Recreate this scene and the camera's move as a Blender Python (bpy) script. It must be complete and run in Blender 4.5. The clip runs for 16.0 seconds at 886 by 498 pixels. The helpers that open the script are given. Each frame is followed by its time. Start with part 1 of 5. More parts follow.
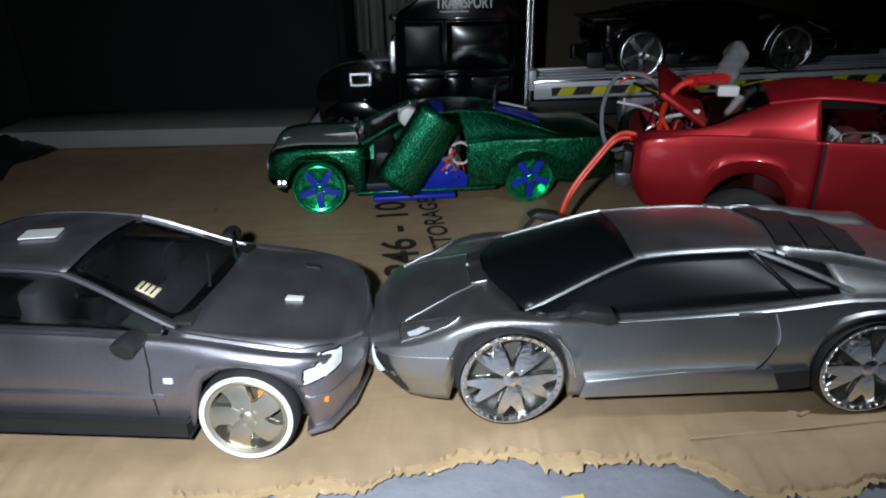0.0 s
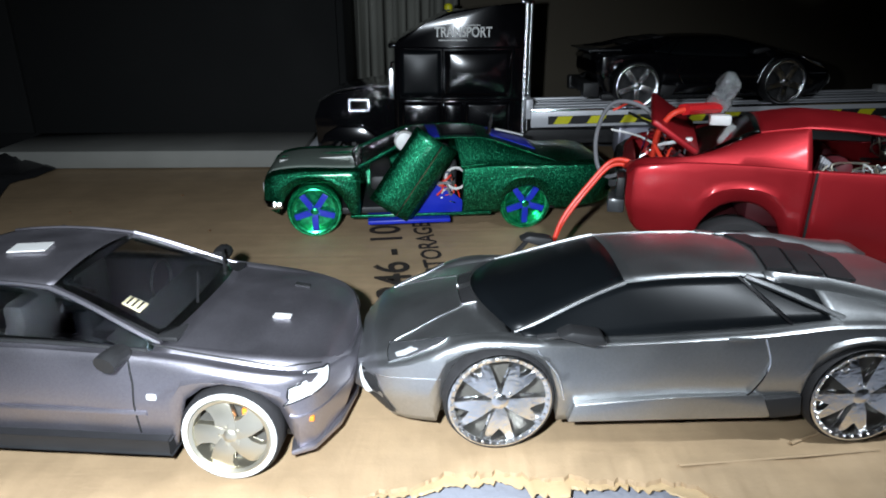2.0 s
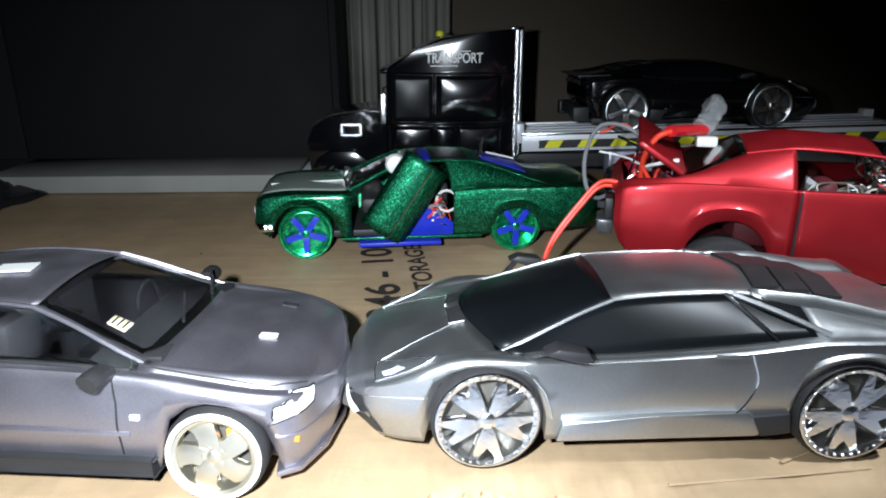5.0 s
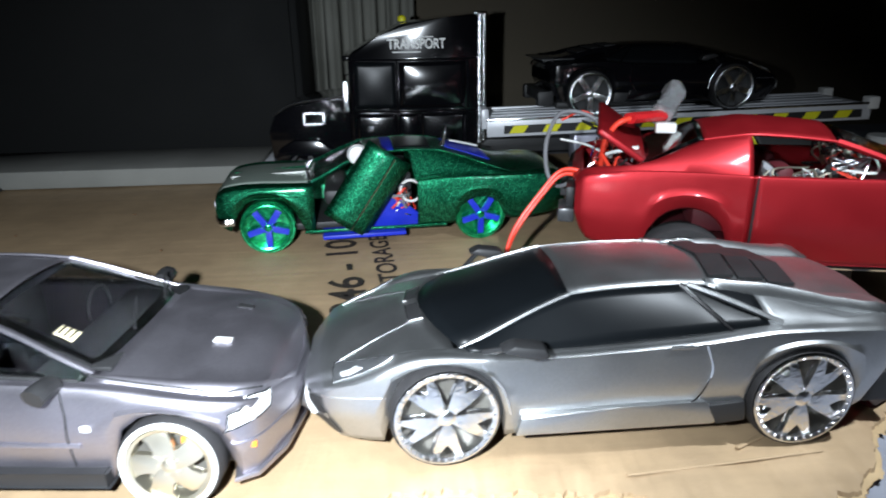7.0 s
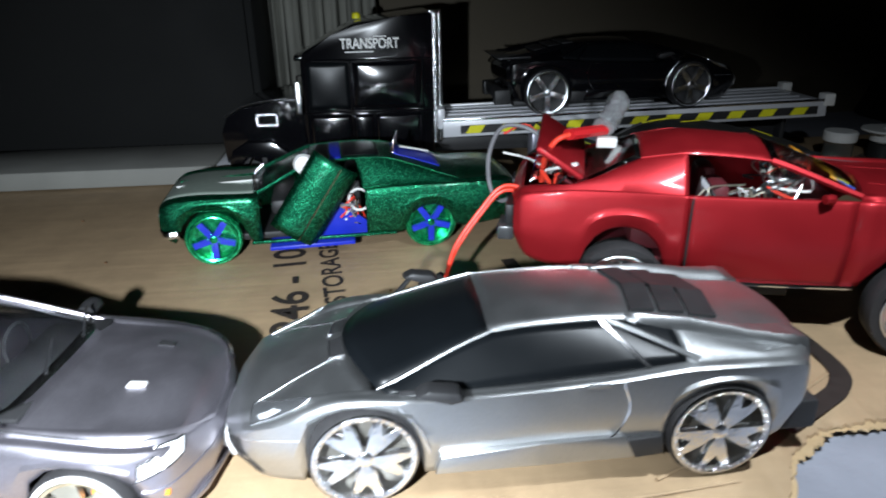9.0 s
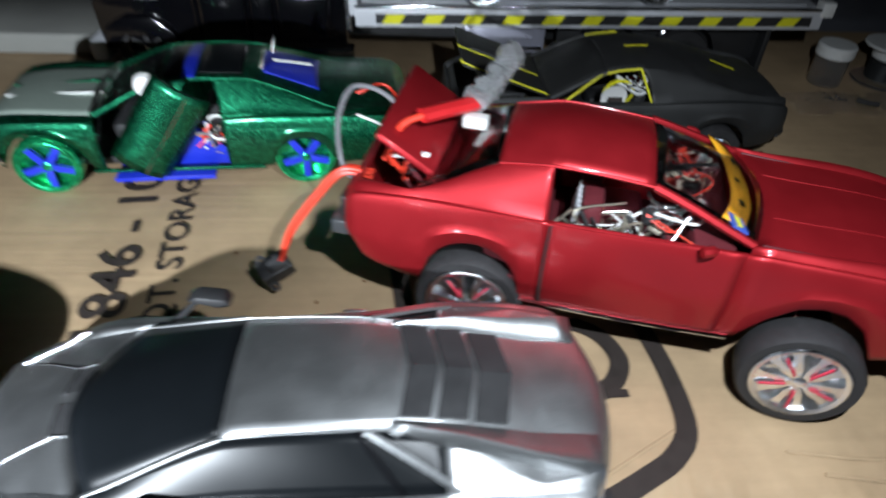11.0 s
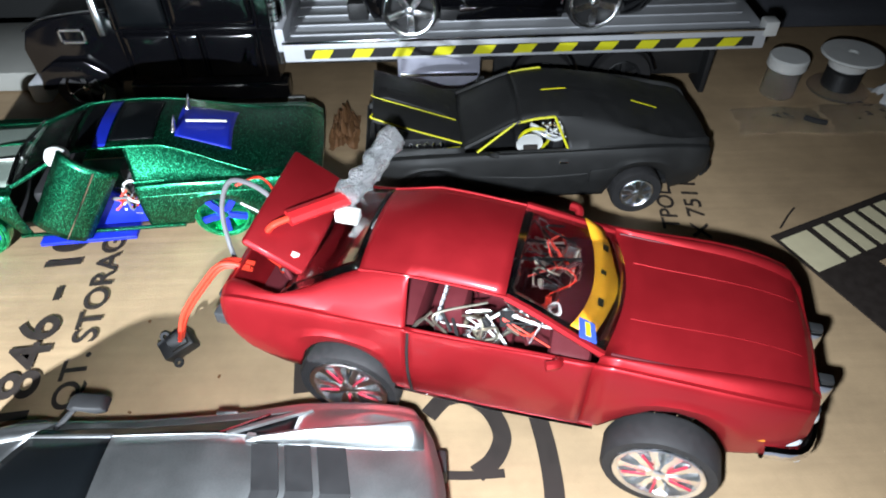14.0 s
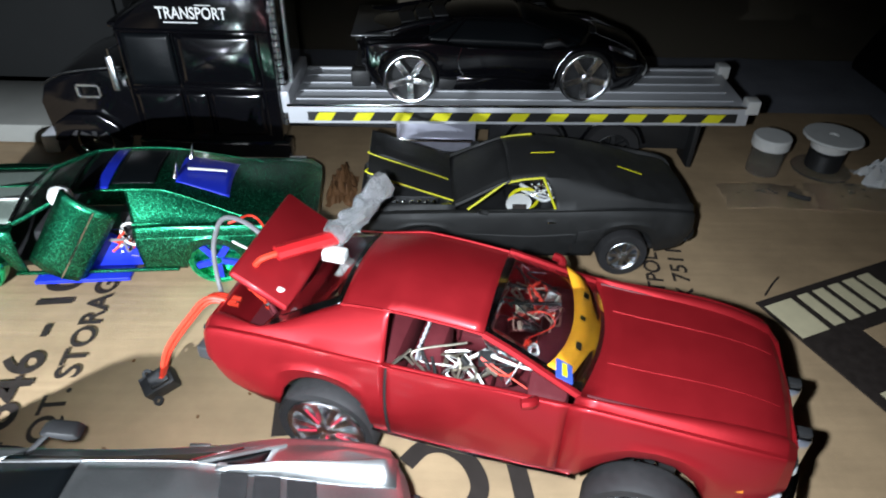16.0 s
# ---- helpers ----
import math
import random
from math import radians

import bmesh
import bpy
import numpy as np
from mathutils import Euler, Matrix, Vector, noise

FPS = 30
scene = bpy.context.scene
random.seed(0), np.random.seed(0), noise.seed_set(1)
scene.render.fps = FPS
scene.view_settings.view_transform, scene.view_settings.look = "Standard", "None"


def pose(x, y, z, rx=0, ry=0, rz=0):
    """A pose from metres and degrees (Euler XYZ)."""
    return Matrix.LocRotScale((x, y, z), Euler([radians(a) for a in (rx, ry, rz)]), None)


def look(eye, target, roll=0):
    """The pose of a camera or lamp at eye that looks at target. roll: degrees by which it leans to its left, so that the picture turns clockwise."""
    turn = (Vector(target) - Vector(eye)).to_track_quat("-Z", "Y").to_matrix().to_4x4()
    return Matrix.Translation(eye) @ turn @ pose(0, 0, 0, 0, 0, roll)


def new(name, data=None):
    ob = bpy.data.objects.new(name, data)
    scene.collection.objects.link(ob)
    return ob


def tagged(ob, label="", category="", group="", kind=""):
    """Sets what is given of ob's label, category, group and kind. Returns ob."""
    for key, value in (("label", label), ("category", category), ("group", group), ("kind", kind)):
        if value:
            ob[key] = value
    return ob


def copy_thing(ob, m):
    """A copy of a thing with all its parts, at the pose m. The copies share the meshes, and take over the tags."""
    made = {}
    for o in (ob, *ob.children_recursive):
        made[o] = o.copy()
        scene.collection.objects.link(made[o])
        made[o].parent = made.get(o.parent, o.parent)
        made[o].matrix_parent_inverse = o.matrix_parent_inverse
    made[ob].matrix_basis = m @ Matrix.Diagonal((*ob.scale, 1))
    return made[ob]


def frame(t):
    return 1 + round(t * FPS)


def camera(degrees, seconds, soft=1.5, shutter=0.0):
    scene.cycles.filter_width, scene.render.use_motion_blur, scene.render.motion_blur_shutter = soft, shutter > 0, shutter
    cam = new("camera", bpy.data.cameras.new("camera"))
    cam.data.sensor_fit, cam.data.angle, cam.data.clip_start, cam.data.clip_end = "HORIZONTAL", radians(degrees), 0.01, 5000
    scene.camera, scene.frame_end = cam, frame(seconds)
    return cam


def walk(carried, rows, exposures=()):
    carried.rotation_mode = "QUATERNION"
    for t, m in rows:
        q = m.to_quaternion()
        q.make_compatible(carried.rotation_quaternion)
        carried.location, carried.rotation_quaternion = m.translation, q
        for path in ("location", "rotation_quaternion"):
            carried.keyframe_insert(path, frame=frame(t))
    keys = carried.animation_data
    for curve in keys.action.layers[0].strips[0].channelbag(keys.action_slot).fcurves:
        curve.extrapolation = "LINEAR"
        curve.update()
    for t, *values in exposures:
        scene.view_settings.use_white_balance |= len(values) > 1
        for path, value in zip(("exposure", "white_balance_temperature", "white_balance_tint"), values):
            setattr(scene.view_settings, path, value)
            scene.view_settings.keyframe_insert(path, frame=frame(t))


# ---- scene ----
cam = camera(68.1, 16.0, 1.9, 1.0)
PATH = [
    (0, (-0.026, -0.184, 0.144), (0.019, 1.649, -0.656), -1.0),
    (0.5, (-0.026, -0.186, 0.143), (0.016, 1.666, -0.612), -0.3),
    (1, (-0.026, -0.186, 0.142), (0.012, 1.678, -0.581), 0.0),
    (1.5, (-0.025, -0.186, 0.142), (0.022, 1.681, -0.574), 0.3),
    (2, (-0.023, -0.185, 0.141), (0.027, 1.681, -0.576), 0.0),
    (2.5, (-0.024, -0.185, 0.141), (0.026, 1.68, -0.578), 0.3),
    (3, (-0.028, -0.191, 0.137), (-0.023, 1.702, -0.506), 0.8),
    (3.5, (-0.03, -0.189, 0.133), (-0.023, 1.709, -0.497), 0.5),
    (4, (-0.028, -0.188, 0.135), (-0.002, 1.707, -0.504), 0.1),
    (4.5, (-0.025, -0.188, 0.136), (0.017, 1.708, -0.498), -0.2),
    (4.7, (-0.022, -0.187, 0.137), (0.03, 1.709, -0.498), -0.1),
    (6.8, (-0.016, -0.185, 0.143), (0.104, 1.686, -0.555), -0.9),
    (7, (-0.013, -0.183, 0.143), (0.122, 1.687, -0.552), -0.8),
    (7.5, (-0.011, -0.18, 0.144), (0.169, 1.681, -0.566), -0.6),
    (8, (-0.008, -0.179, 0.142), (0.184, 1.681, -0.567), -0.3),
    (8.2, (-0.007, -0.179, 0.143), (0.173, 1.685, -0.559), -0.7),
    (10.3, (0.058, -0.137, 0.205), (0.231, 1.542, -0.867), -0.6),
    (10.5, (0.065, -0.126, 0.209), (0.233, 1.515, -0.921), 0.5),
    (11, (0.094, -0.096, 0.212), (0.219, 1.44, -1.063), 3.1),
    (11.5, (0.126, -0.063, 0.224), (0.183, 1.341, -1.199), 1.5),
    (12, (0.142, -0.048, 0.245), (0.233, 1.326, -1.206), 1.3),
    (12.5, (0.171, -0.041, 0.255), (0.22, 1.33, -1.201), 1.6),
    (13, (0.177, -0.038, 0.251), (0.145, 1.311, -1.225), -1.7),
    (13.5, (0.16, -0.054, 0.257), (0.165, 1.362, -1.158), -1.0),
    (14, (0.157, -0.063, 0.261), (0.195, 1.368, -1.138), -0.3),
    (14.5, (0.155, -0.071, 0.259), (0.192, 1.428, -1.068), 0.2),
    (15, (0.153, -0.078, 0.262), (0.179, 1.478, -0.997), 0.3),
    (15.5, (0.163, -0.08, 0.259), (0.175, 1.494, -0.975), 0.0),
    (16, (0.164, -0.079, 0.252), (0.199, 1.518, -0.951), 1.7),
]
from mathutils.bvhtree import BVHTree

EXPOSURES = [(0, -0.95), (0.7, -0.65), (1.5, -0.2), (2.5, -0.05), (3.5, -0.3), (4.5, 0.25), (7.0, 0.5), (8.2, 0.5), (10.5, 0.8), (11.8, 1.42), (12.5, 2.0), (13.5, 1.95), (14.5, 1.7), (15.5, 1.45), (16, 1.6)]
walk(cam, [(t, look(eye, aim, roll)) for t, eye, aim, roll in PATH], EXPOSURES)

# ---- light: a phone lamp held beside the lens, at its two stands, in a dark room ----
world = bpy.data.worlds.new("night_room")
world.use_nodes = True
scene.world = world
world.node_tree.nodes["Background"].inputs[0].default_value = (0.55, 0.62, 0.75, 1)
world.node_tree.nodes["Background"].inputs[1].default_value = 0.0015


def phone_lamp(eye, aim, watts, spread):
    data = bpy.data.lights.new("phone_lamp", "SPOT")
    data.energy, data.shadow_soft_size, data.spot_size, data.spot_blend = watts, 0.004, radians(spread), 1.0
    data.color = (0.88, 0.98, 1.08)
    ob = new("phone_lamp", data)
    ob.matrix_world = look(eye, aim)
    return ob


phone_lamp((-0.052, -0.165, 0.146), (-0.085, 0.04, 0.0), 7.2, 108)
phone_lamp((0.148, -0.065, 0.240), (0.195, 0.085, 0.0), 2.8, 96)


# ---- materials ----
def nodes_of(name):
    m = bpy.data.materials.new(name)
    m.use_nodes = True
    nt = m.node_tree
    return m, nt, nt.nodes["Principled BSDF"]


def put(nt, kind, **values):
    n = nt.nodes.new(kind)
    for k, v in values.items():
        n.inputs[k.replace("_", " ")].default_value = v
    return n


def plain(name, rgb, rough=0.5, metal=0.0, coat=0.0, vary=0.15, scale=120.0, bump=0.05, clear=0.0, ior=1.45, size=0.0004):
    """Base colour with two scales of mottling, rough wear and a fine relief."""
    m, nt, p = nodes_of(name)
    co = nt.nodes.new("ShaderNodeTexCoord")
    a, b = put(nt, "ShaderNodeTexNoise", Scale=scale, Detail=6.0), put(nt, "ShaderNodeTexNoise", Scale=scale * 9, Detail=3.0)
    for n in (a, b):
        nt.links.new(co.outputs["Object"], n.inputs["Vector"])
    mix = nt.nodes.new("ShaderNodeMix")
    mix.data_type = "RGBA"
    lo, hi = [max(0, c * (1 - vary)) for c in rgb], [min(1, c * (1 + vary)) for c in rgb]
    mix.inputs[6].default_value, mix.inputs[7].default_value = (*lo, 1), (*hi, 1)
    nt.links.new(a.outputs["Fac"], mix.inputs[0])
    nt.links.new(mix.outputs[2], p.inputs["Base Color"])
    r = nt.nodes.new("ShaderNodeMapRange")
    r.inputs[3].default_value, r.inputs[4].default_value = max(0.02, rough * 0.75), min(1, rough * 1.25)
    nt.links.new(a.outputs["Fac"], r.inputs[0])
    nt.links.new(r.outputs[0], p.inputs["Roughness"])
    if bump:
        bm_ = put(nt, "ShaderNodeBump", Strength=bump, Distance=size)
        nt.links.new(b.outputs["Fac"], bm_.inputs["Height"])
        nt.links.new(bm_.outputs[0], p.inputs["Normal"])
    p.inputs["Metallic"].default_value, p.inputs["Coat Weight"].default_value = metal, coat
    p.inputs["Coat Roughness"].default_value = 0.12
    p.inputs["Transmission Weight"].default_value, p.inputs["IOR"].default_value = clear, ior
    return m


def flake(name, dark, light, cell=1500.0, rough=0.35, metal=0.7, tilt=0.5, coat=0.4, spread=1.0):
    """Metallic paint whose flakes are small cells of their own shade and tilt."""
    m, nt, p = nodes_of(name)
    co = nt.nodes.new("ShaderNodeTexCoord")
    v = put(nt, "ShaderNodeTexVoronoi", Scale=cell)
    big = put(nt, "ShaderNodeTexNoise", Scale=70.0, Detail=4.0)
    nt.links.new(co.outputs["Object"], v.inputs["Vector"])
    nt.links.new(co.outputs["Object"], big.inputs["Vector"])
    sep = nt.nodes.new("ShaderNodeSeparateColor")
    nt.links.new(v.outputs["Color"], sep.inputs[0])
    mix = nt.nodes.new("ShaderNodeMix")
    mix.data_type = "RGBA"
    mix.inputs[6].default_value, mix.inputs[7].default_value = (*dark, 1), (*light, 1)
    few = nt.nodes.new("ShaderNodeMath")
    few.operation, few.inputs[1].default_value = "POWER", spread
    nt.links.new(sep.outputs[0], few.inputs[0])
    nt.links.new(few.outputs[0], mix.inputs[0])
    nt.links.new(mix.outputs[2], p.inputs["Base Color"])
    r = nt.nodes.new("ShaderNodeMapRange")
    r.inputs[3].default_value, r.inputs[4].default_value = rough * 0.8, rough * 1.3
    nt.links.new(big.outputs["Fac"], r.inputs[0])
    nt.links.new(r.outputs[0], p.inputs["Roughness"])
    bm_ = put(nt, "ShaderNodeBump", Strength=tilt, Distance=0.0003)
    nt.links.new(sep.outputs[1], bm_.inputs["Height"])
    nt.links.new(bm_.outputs[0], p.inputs["Normal"])
    p.inputs["Metallic"].default_value, p.inputs["Coat Weight"].default_value = metal, coat
    p.inputs["Coat Roughness"].default_value = 0.15
    return m


def cardboard(name, rgb):
    """Brown kraft board: fibres, long flute lines, scuffs and dirt."""
    m, nt, p = nodes_of(name)
    co = nt.nodes.new("ShaderNodeTexCoord")
    mp = nt.nodes.new("ShaderNodeMapping")
    mp.inputs["Scale"].default_value = (7, 150, 7)
    mp.inputs["Rotation"].default_value = (0, 0, radians(-6))
    nt.links.new(co.outputs["Object"], mp.inputs[0])
    flute = put(nt, "ShaderNodeTexNoise", Scale=1.0, Detail=4.0)
    nt.links.new(mp.outputs[0], flute.inputs["Vector"])
    fib = put(nt, "ShaderNodeTexNoise", Scale=900.0, Detail=5.0)
    dirt = put(nt, "ShaderNodeTexNoise", Scale=14.0, Detail=8.0, Roughness=0.65)
    for n in (fib, dirt):
        nt.links.new(co.outputs["Object"], n.inputs["Vector"])
    ramp = nt.nodes.new("ShaderNodeValToRGB")
    ramp.color_ramp.elements[0].position, ramp.color_ramp.elements[1].position = 0.3, 0.68
    ramp.color_ramp.elements[0].color = (*[c * 0.72 for c in rgb], 1)
    ramp.color_ramp.elements[1].color = (*[min(1, c * 1.15) for c in rgb], 1)
    nt.links.new(dirt.outputs["Fac"], ramp.inputs[0])
    mul = nt.nodes.new("ShaderNodeMix")
    mul.data_type, mul.blend_type = "RGBA", "MULTIPLY"
    mul.inputs[0].default_value = 0.22
    nt.links.new(ramp.outputs[0], mul.inputs[6])
    nt.links.new(flute.outputs["Fac"], mul.inputs[7])
    nt.links.new(mul.outputs[2], p.inputs["Base Color"])
    add = nt.nodes.new("ShaderNodeMath")
    add.operation = "MULTIPLY_ADD"
    add.inputs[1].default_value = 0.35
    nt.links.new(fib.outputs["Fac"], add.inputs[0])
    nt.links.new(flute.outputs["Fac"], add.inputs[2])
    bm_ = put(nt, "ShaderNodeBump", Strength=0.35, Distance=0.0008)
    nt.links.new(add.outputs[0], bm_.inputs["Height"])
    nt.links.new(bm_.outputs[0], p.inputs["Normal"])
    p.inputs["Roughness"].default_value = 0.62
    return m


KRAFT = cardboard("kraft_board", (0.45, 0.315, 0.185))
KRAFT_TORN = cardboard("torn_kraft", (0.56, 0.40, 0.22))
CLOTH = plain("grey_cloth", (0.25, 0.26, 0.30), 0.85, vary=0.3, scale=30, bump=0.5, size=0.001)
INK = plain("black_print", (0.025, 0.018, 0.015), 0.7, vary=0.4, scale=200)
CREAM = plain("cream_print", (0.62, 0.55, 0.36), 0.6, vary=0.12)
YELLOW_PRINT = plain("yellow_print", (0.75, 0.58, 0.12), 0.6)
SLAB = plain("pale_board", (0.24, 0.24, 0.22), 0.8, vary=0.2, scale=25)
WALL = plain("dull_wall", (0.105, 0.088, 0.062), 0.9, vary=0.2, scale=6, bump=0.2)
CURTAIN = plain("grey_curtain", (0.24, 0.24, 0.21), 0.95, vary=0.3, scale=20)
BLACK_PANEL = plain("black_panel", (0.003, 0.0035, 0.0035), 0.9, vary=0.4, scale=8)
SILVER = flake("silver_paint", (0.42, 0.43, 0.435), (0.52, 0.53, 0.535), 5200, 0.37, 0.97, 0.12, 0.15)
GREY = flake("violet_grey_paint", (0.33, 0.315, 0.355), (0.43, 0.41, 0.455), 5200, 0.41, 0.95, 0.12, 0.2)
GREEN = flake("green_glitter", (0.002, 0.065, 0.029), (0.08, 0.85, 0.42), 3000, 0.36, 0.96, 0.35, 0.3, 9.0)
# dark green hood: its whitish sheen is put into the base colour
GREEN_HOOD_SHEEN = flake("hood_painted_sheen", (0.34, 0.42, 0.36), (0.46, 0.54, 0.47), 2400, 0.32, 0.4, 0.1, 0.8)
RED = plain("satin_red", (0.36, 0.013, 0.019), 0.5, 0.62, 0.2, 0.12, 60, 0.08)
PLUGRED = plain("red_sleeve", (0.55, 0.016, 0.02), 0.45, vary=0.15)
MATT = plain("matt_black", (0.016, 0.016, 0.016), 0.6, vary=0.3, bump=0.1)
GLOSS = plain("gloss_black", (0.003, 0.003, 0.004), 0.12, 0.0, 1.0, 0.3, 40, 0.02)
TINT = plain("black_glass", (0.004, 0.005, 0.006), 0.34, 0.0, 0.0, 0.3, 30, 0.0)
TINT.node_tree.nodes["Principled BSDF"].inputs["Specular IOR Level"].default_value = 0.22
RUBBER = plain("rubber", (0.022, 0.021, 0.022), 0.7, vary=0.35, scale=300, bump=0.3)
WHITEWALL = plain("white_rubber", (0.72, 0.71, 0.68), 0.5, vary=0.1)
CHROME = plain("chrome", (0.85, 0.86, 0.88), 0.09, 1.0, vary=0.05, scale=90, bump=0.15)
BRIGHT = plain("bright_plating", (0.88, 0.89, 0.92), 0.24, 1.0, vary=0.12, scale=300, bump=0.35)
WHEELPLATE = plain("wheel_plating", (0.92, 0.93, 0.94), 0.2, 1.0, vary=0.2, scale=90, bump=0.6, size=0.0006)
GOLD = plain("pale_gold", (0.62, 0.58, 0.47), 0.40, 0.95, vary=0.1)
LENS = plain("clear_lens", (0.85, 0.86, 0.88), 0.35, 0.2, 0.4, 0.15, 300, 0.3)
DARKLENS = plain("smoked_lens", (0.06, 0.062, 0.065), 0.35, 0.3, 0.3, 0.3, 300)
CABIN = plain("grey_cabin_plastic", (0.075, 0.075, 0.08), 0.5, vary=0.35, scale=200)
PALEMETAL = plain("dull_brake_metal", (0.18, 0.17, 0.15), 0.5, 0.6, vary=0.3)
DARK = plain("dark_plastic", (0.02, 0.02, 0.021), 0.5, vary=0.3)
GREYPLASTIC = plain("grey_plastic", (0.58, 0.59, 0.62), 0.35, 0.1, vary=0.12, scale=50)
BLUE = plain("blue_plastic", (0.010, 0.025, 0.42), 0.4, vary=0.2)
YELLOW = plain("yellow_paint", (0.72, 0.68, 0.02), 0.45, vary=0.12)
ORANGE = plain("orange_card", (0.80, 0.36, 0.02), 0.5, vary=0.15)
ORANGE_FILM = plain("crumpled_film", (0.90, 0.92, 0.94), 0.16, 0.0, 0.5, 0.1, 150, 0.35, clear=0.35, size=0.002)
BAG = plain("thin_clear_film", (0.97, 0.97, 0.98), 0.14, clear=0.97, vary=0.0, bump=0.4, ior=1.12)
REDWIRE = plain("red_wire", (0.75, 0.05, 0.025), 0.4, vary=0.1)
WHITE = plain("white_plastic", (0.74, 0.74, 0.72), 0.4, vary=0.08)
BROWN = plain("brown_scrap", (0.16, 0.075, 0.03), 0.7, vary=0.4)
MAROON = plain("maroon_vinyl", (0.10, 0.015, 0.02), 0.5, vary=0.3)
WIREGREY = plain("grey_wire", (0.16, 0.16, 0.17), 0.45)
WIREBLUE = plain("blue_wire", (0.05, 0.10, 0.45), 0.4)
WIREGREEN = plain("green_board", (0.01, 0.30, 0.10), 0.3, vary=0.4, scale=400)
LAMPGLASS = plain("lamp_glass", (0.75, 0.78, 0.80), 0.12, 0.5, 0.5, 0.15, 400, 0.6)
GLASS = plain("clear_plastic", (0.95, 0.96, 0.97), 0.06, clear=1.0, vary=0.0, bump=0.03)
FILM = plain("crumpled_film", (0.80, 0.82, 0.84), 0.18, 0.2, 0.5, 0.15, 150, 1.0, clear=0.6, size=0.003)
AMBER = plain("amber_lens", (0.8, 0.25, 0.03), 0.25)
GREENFILM = flake("green_foil", (0.0, 0.22, 0.08), (0.03, 0.70, 0.28), 500, 0.22, 0.85, 1.0, 0.3)


# ---- shaping helpers ----
def mesh_from(bm, name, material, smooth=True, angle=32):
    me = bpy.data.meshes.new(name)
    bmesh.ops.recalc_face_normals(bm, faces=bm.faces[:])
    bm.to_mesh(me)
    bm.free()
    me.materials.append(material)
    if smooth:
        for f in me.polygons:
            f.use_smooth = True
        me.set_sharp_from_angle(angle=radians(angle))
    return me


def part(name, bm, material, parent, label="", m=None, thick=0.0, smooth=True, angle=32):
    ob = new(name, mesh_from(bm, name, material, smooth, angle))
    ob.parent = parent
    if m is not None:
        ob.matrix_basis = m
    if thick:
        s = ob.modifiers.new("thickness", "SOLIDIFY")
        s.thickness, s.offset = thick, -1
    if label:
        ob["label"] = label
    return ob


def thing(name, m, label, category, group="", kind=""):
    ob = new(name)
    ob.empty_display_size = 0.02
    ob.matrix_world = m
    return tagged(ob, label, category, group, kind)


def solo(name, bm, material, label, category, group="", kind="", m=None, smooth=True, thick=0.0):
    ob = part(name, bm, material, None, "", m, thick, smooth)
    return tagged(ob, label, category, group, kind)


def box(x0, x1, y0, y1, z0, z1, bevel=0.0, seg=2):
    bm = bmesh.new()
    bmesh.ops.create_cube(bm, size=1.0)
    for v in bm.verts:
        v.co = Vector(((x0 + x1) / 2 + v.co.x * (x1 - x0), (y0 + y1) / 2 + v.co.y * (y1 - y0), (z0 + z1) / 2 + v.co.z * (z1 - z0)))
    if bevel:
        bmesh.ops.bevel(bm, geom=bm.edges[:], offset=bevel, segments=seg, affect="EDGES", profile=0.5)
    return bm


def join(*bms):
    out = bmesh.new()
    for b in bms:
        me = bpy.data.meshes.new("tmp")
        b.to_mesh(me)
        b.free()
        out.from_mesh(me)
        bpy.data.meshes.remove(me)
    return out


def prism(points, y0, y1, bevel=0.0):
    """A side outline of (x, z) points, drawn out from y0 to y1."""
    bm = bmesh.new()
    a = [bm.verts.new((x, y0, z)) for x, z in points]
    b = [bm.verts.new((x, y1, z)) for x, z in points]
    bm.faces.new(a)
    bm.faces.new(b[::-1])
    for i in range(len(a)):
        j = (i + 1) % len(a)
        bm.faces.new((a[i], a[j], b[j], b[i]))
    if bevel:
        bmesh.ops.bevel(bm, geom=bm.edges[:], offset=bevel, segments=2, affect="EDGES", profile=0.5)
    return bm


def plate(points, z0, z1, bevel=0.0):
    """A plan outline of (x, y) points with a thickness."""
    bm = prism([(x, y) for x, y in points], z0, z1, bevel)
    for v in bm.verts:
        v.co = Vector((v.co.x, v.co.z, v.co.y))
    return bm


def lathe(profile, n=40, axis="y"):
    """A ring turned from (radius, offset) points round the y or z axis."""
    bm = bmesh.new()
    rings = []
    for r, o in profile:
        ring = []
        for i in range(n):
            a = 2 * math.pi * i / n
            c = (r * math.cos(a), o, r * math.sin(a)) if axis == "y" else (r * math.cos(a), r * math.sin(a), o)
            ring.append(bm.verts.new(c))
        rings.append(ring)
    for p, q in zip(rings, rings[1:]):
        for i in range(n):
            j = (i + 1) % n
            bm.faces.new((p[i], p[j], q[j], q[i]))
    for ring, (r, o) in ((rings[0], profile[0]), (rings[-1], profile[-1])):
        if r < 0.0008:
            bmesh.ops.contextual_create(bm, geom=ring)
    return bm


def smooth_path(points, n=10):
    """Catmull-Rom through the points."""
    P = [Vector(p) for p in points]
    P = [2 * P[0] - P[1], *P, 2 * P[-1] - P[-2]]
    out = []
    for i in range(1, len(P) - 2):
        for k in range(n):
            t = k / n
            a, b, c, d = P[i - 1], P[i], P[i + 1], P[i + 2]
            out.append(0.5 * (2 * b + (c - a) * t + (2 * a - 5 * b + 4 * c - d) * t * t + (3 * b - a - 3 * c + d) * t ** 3))
    return out + [P[-2]]


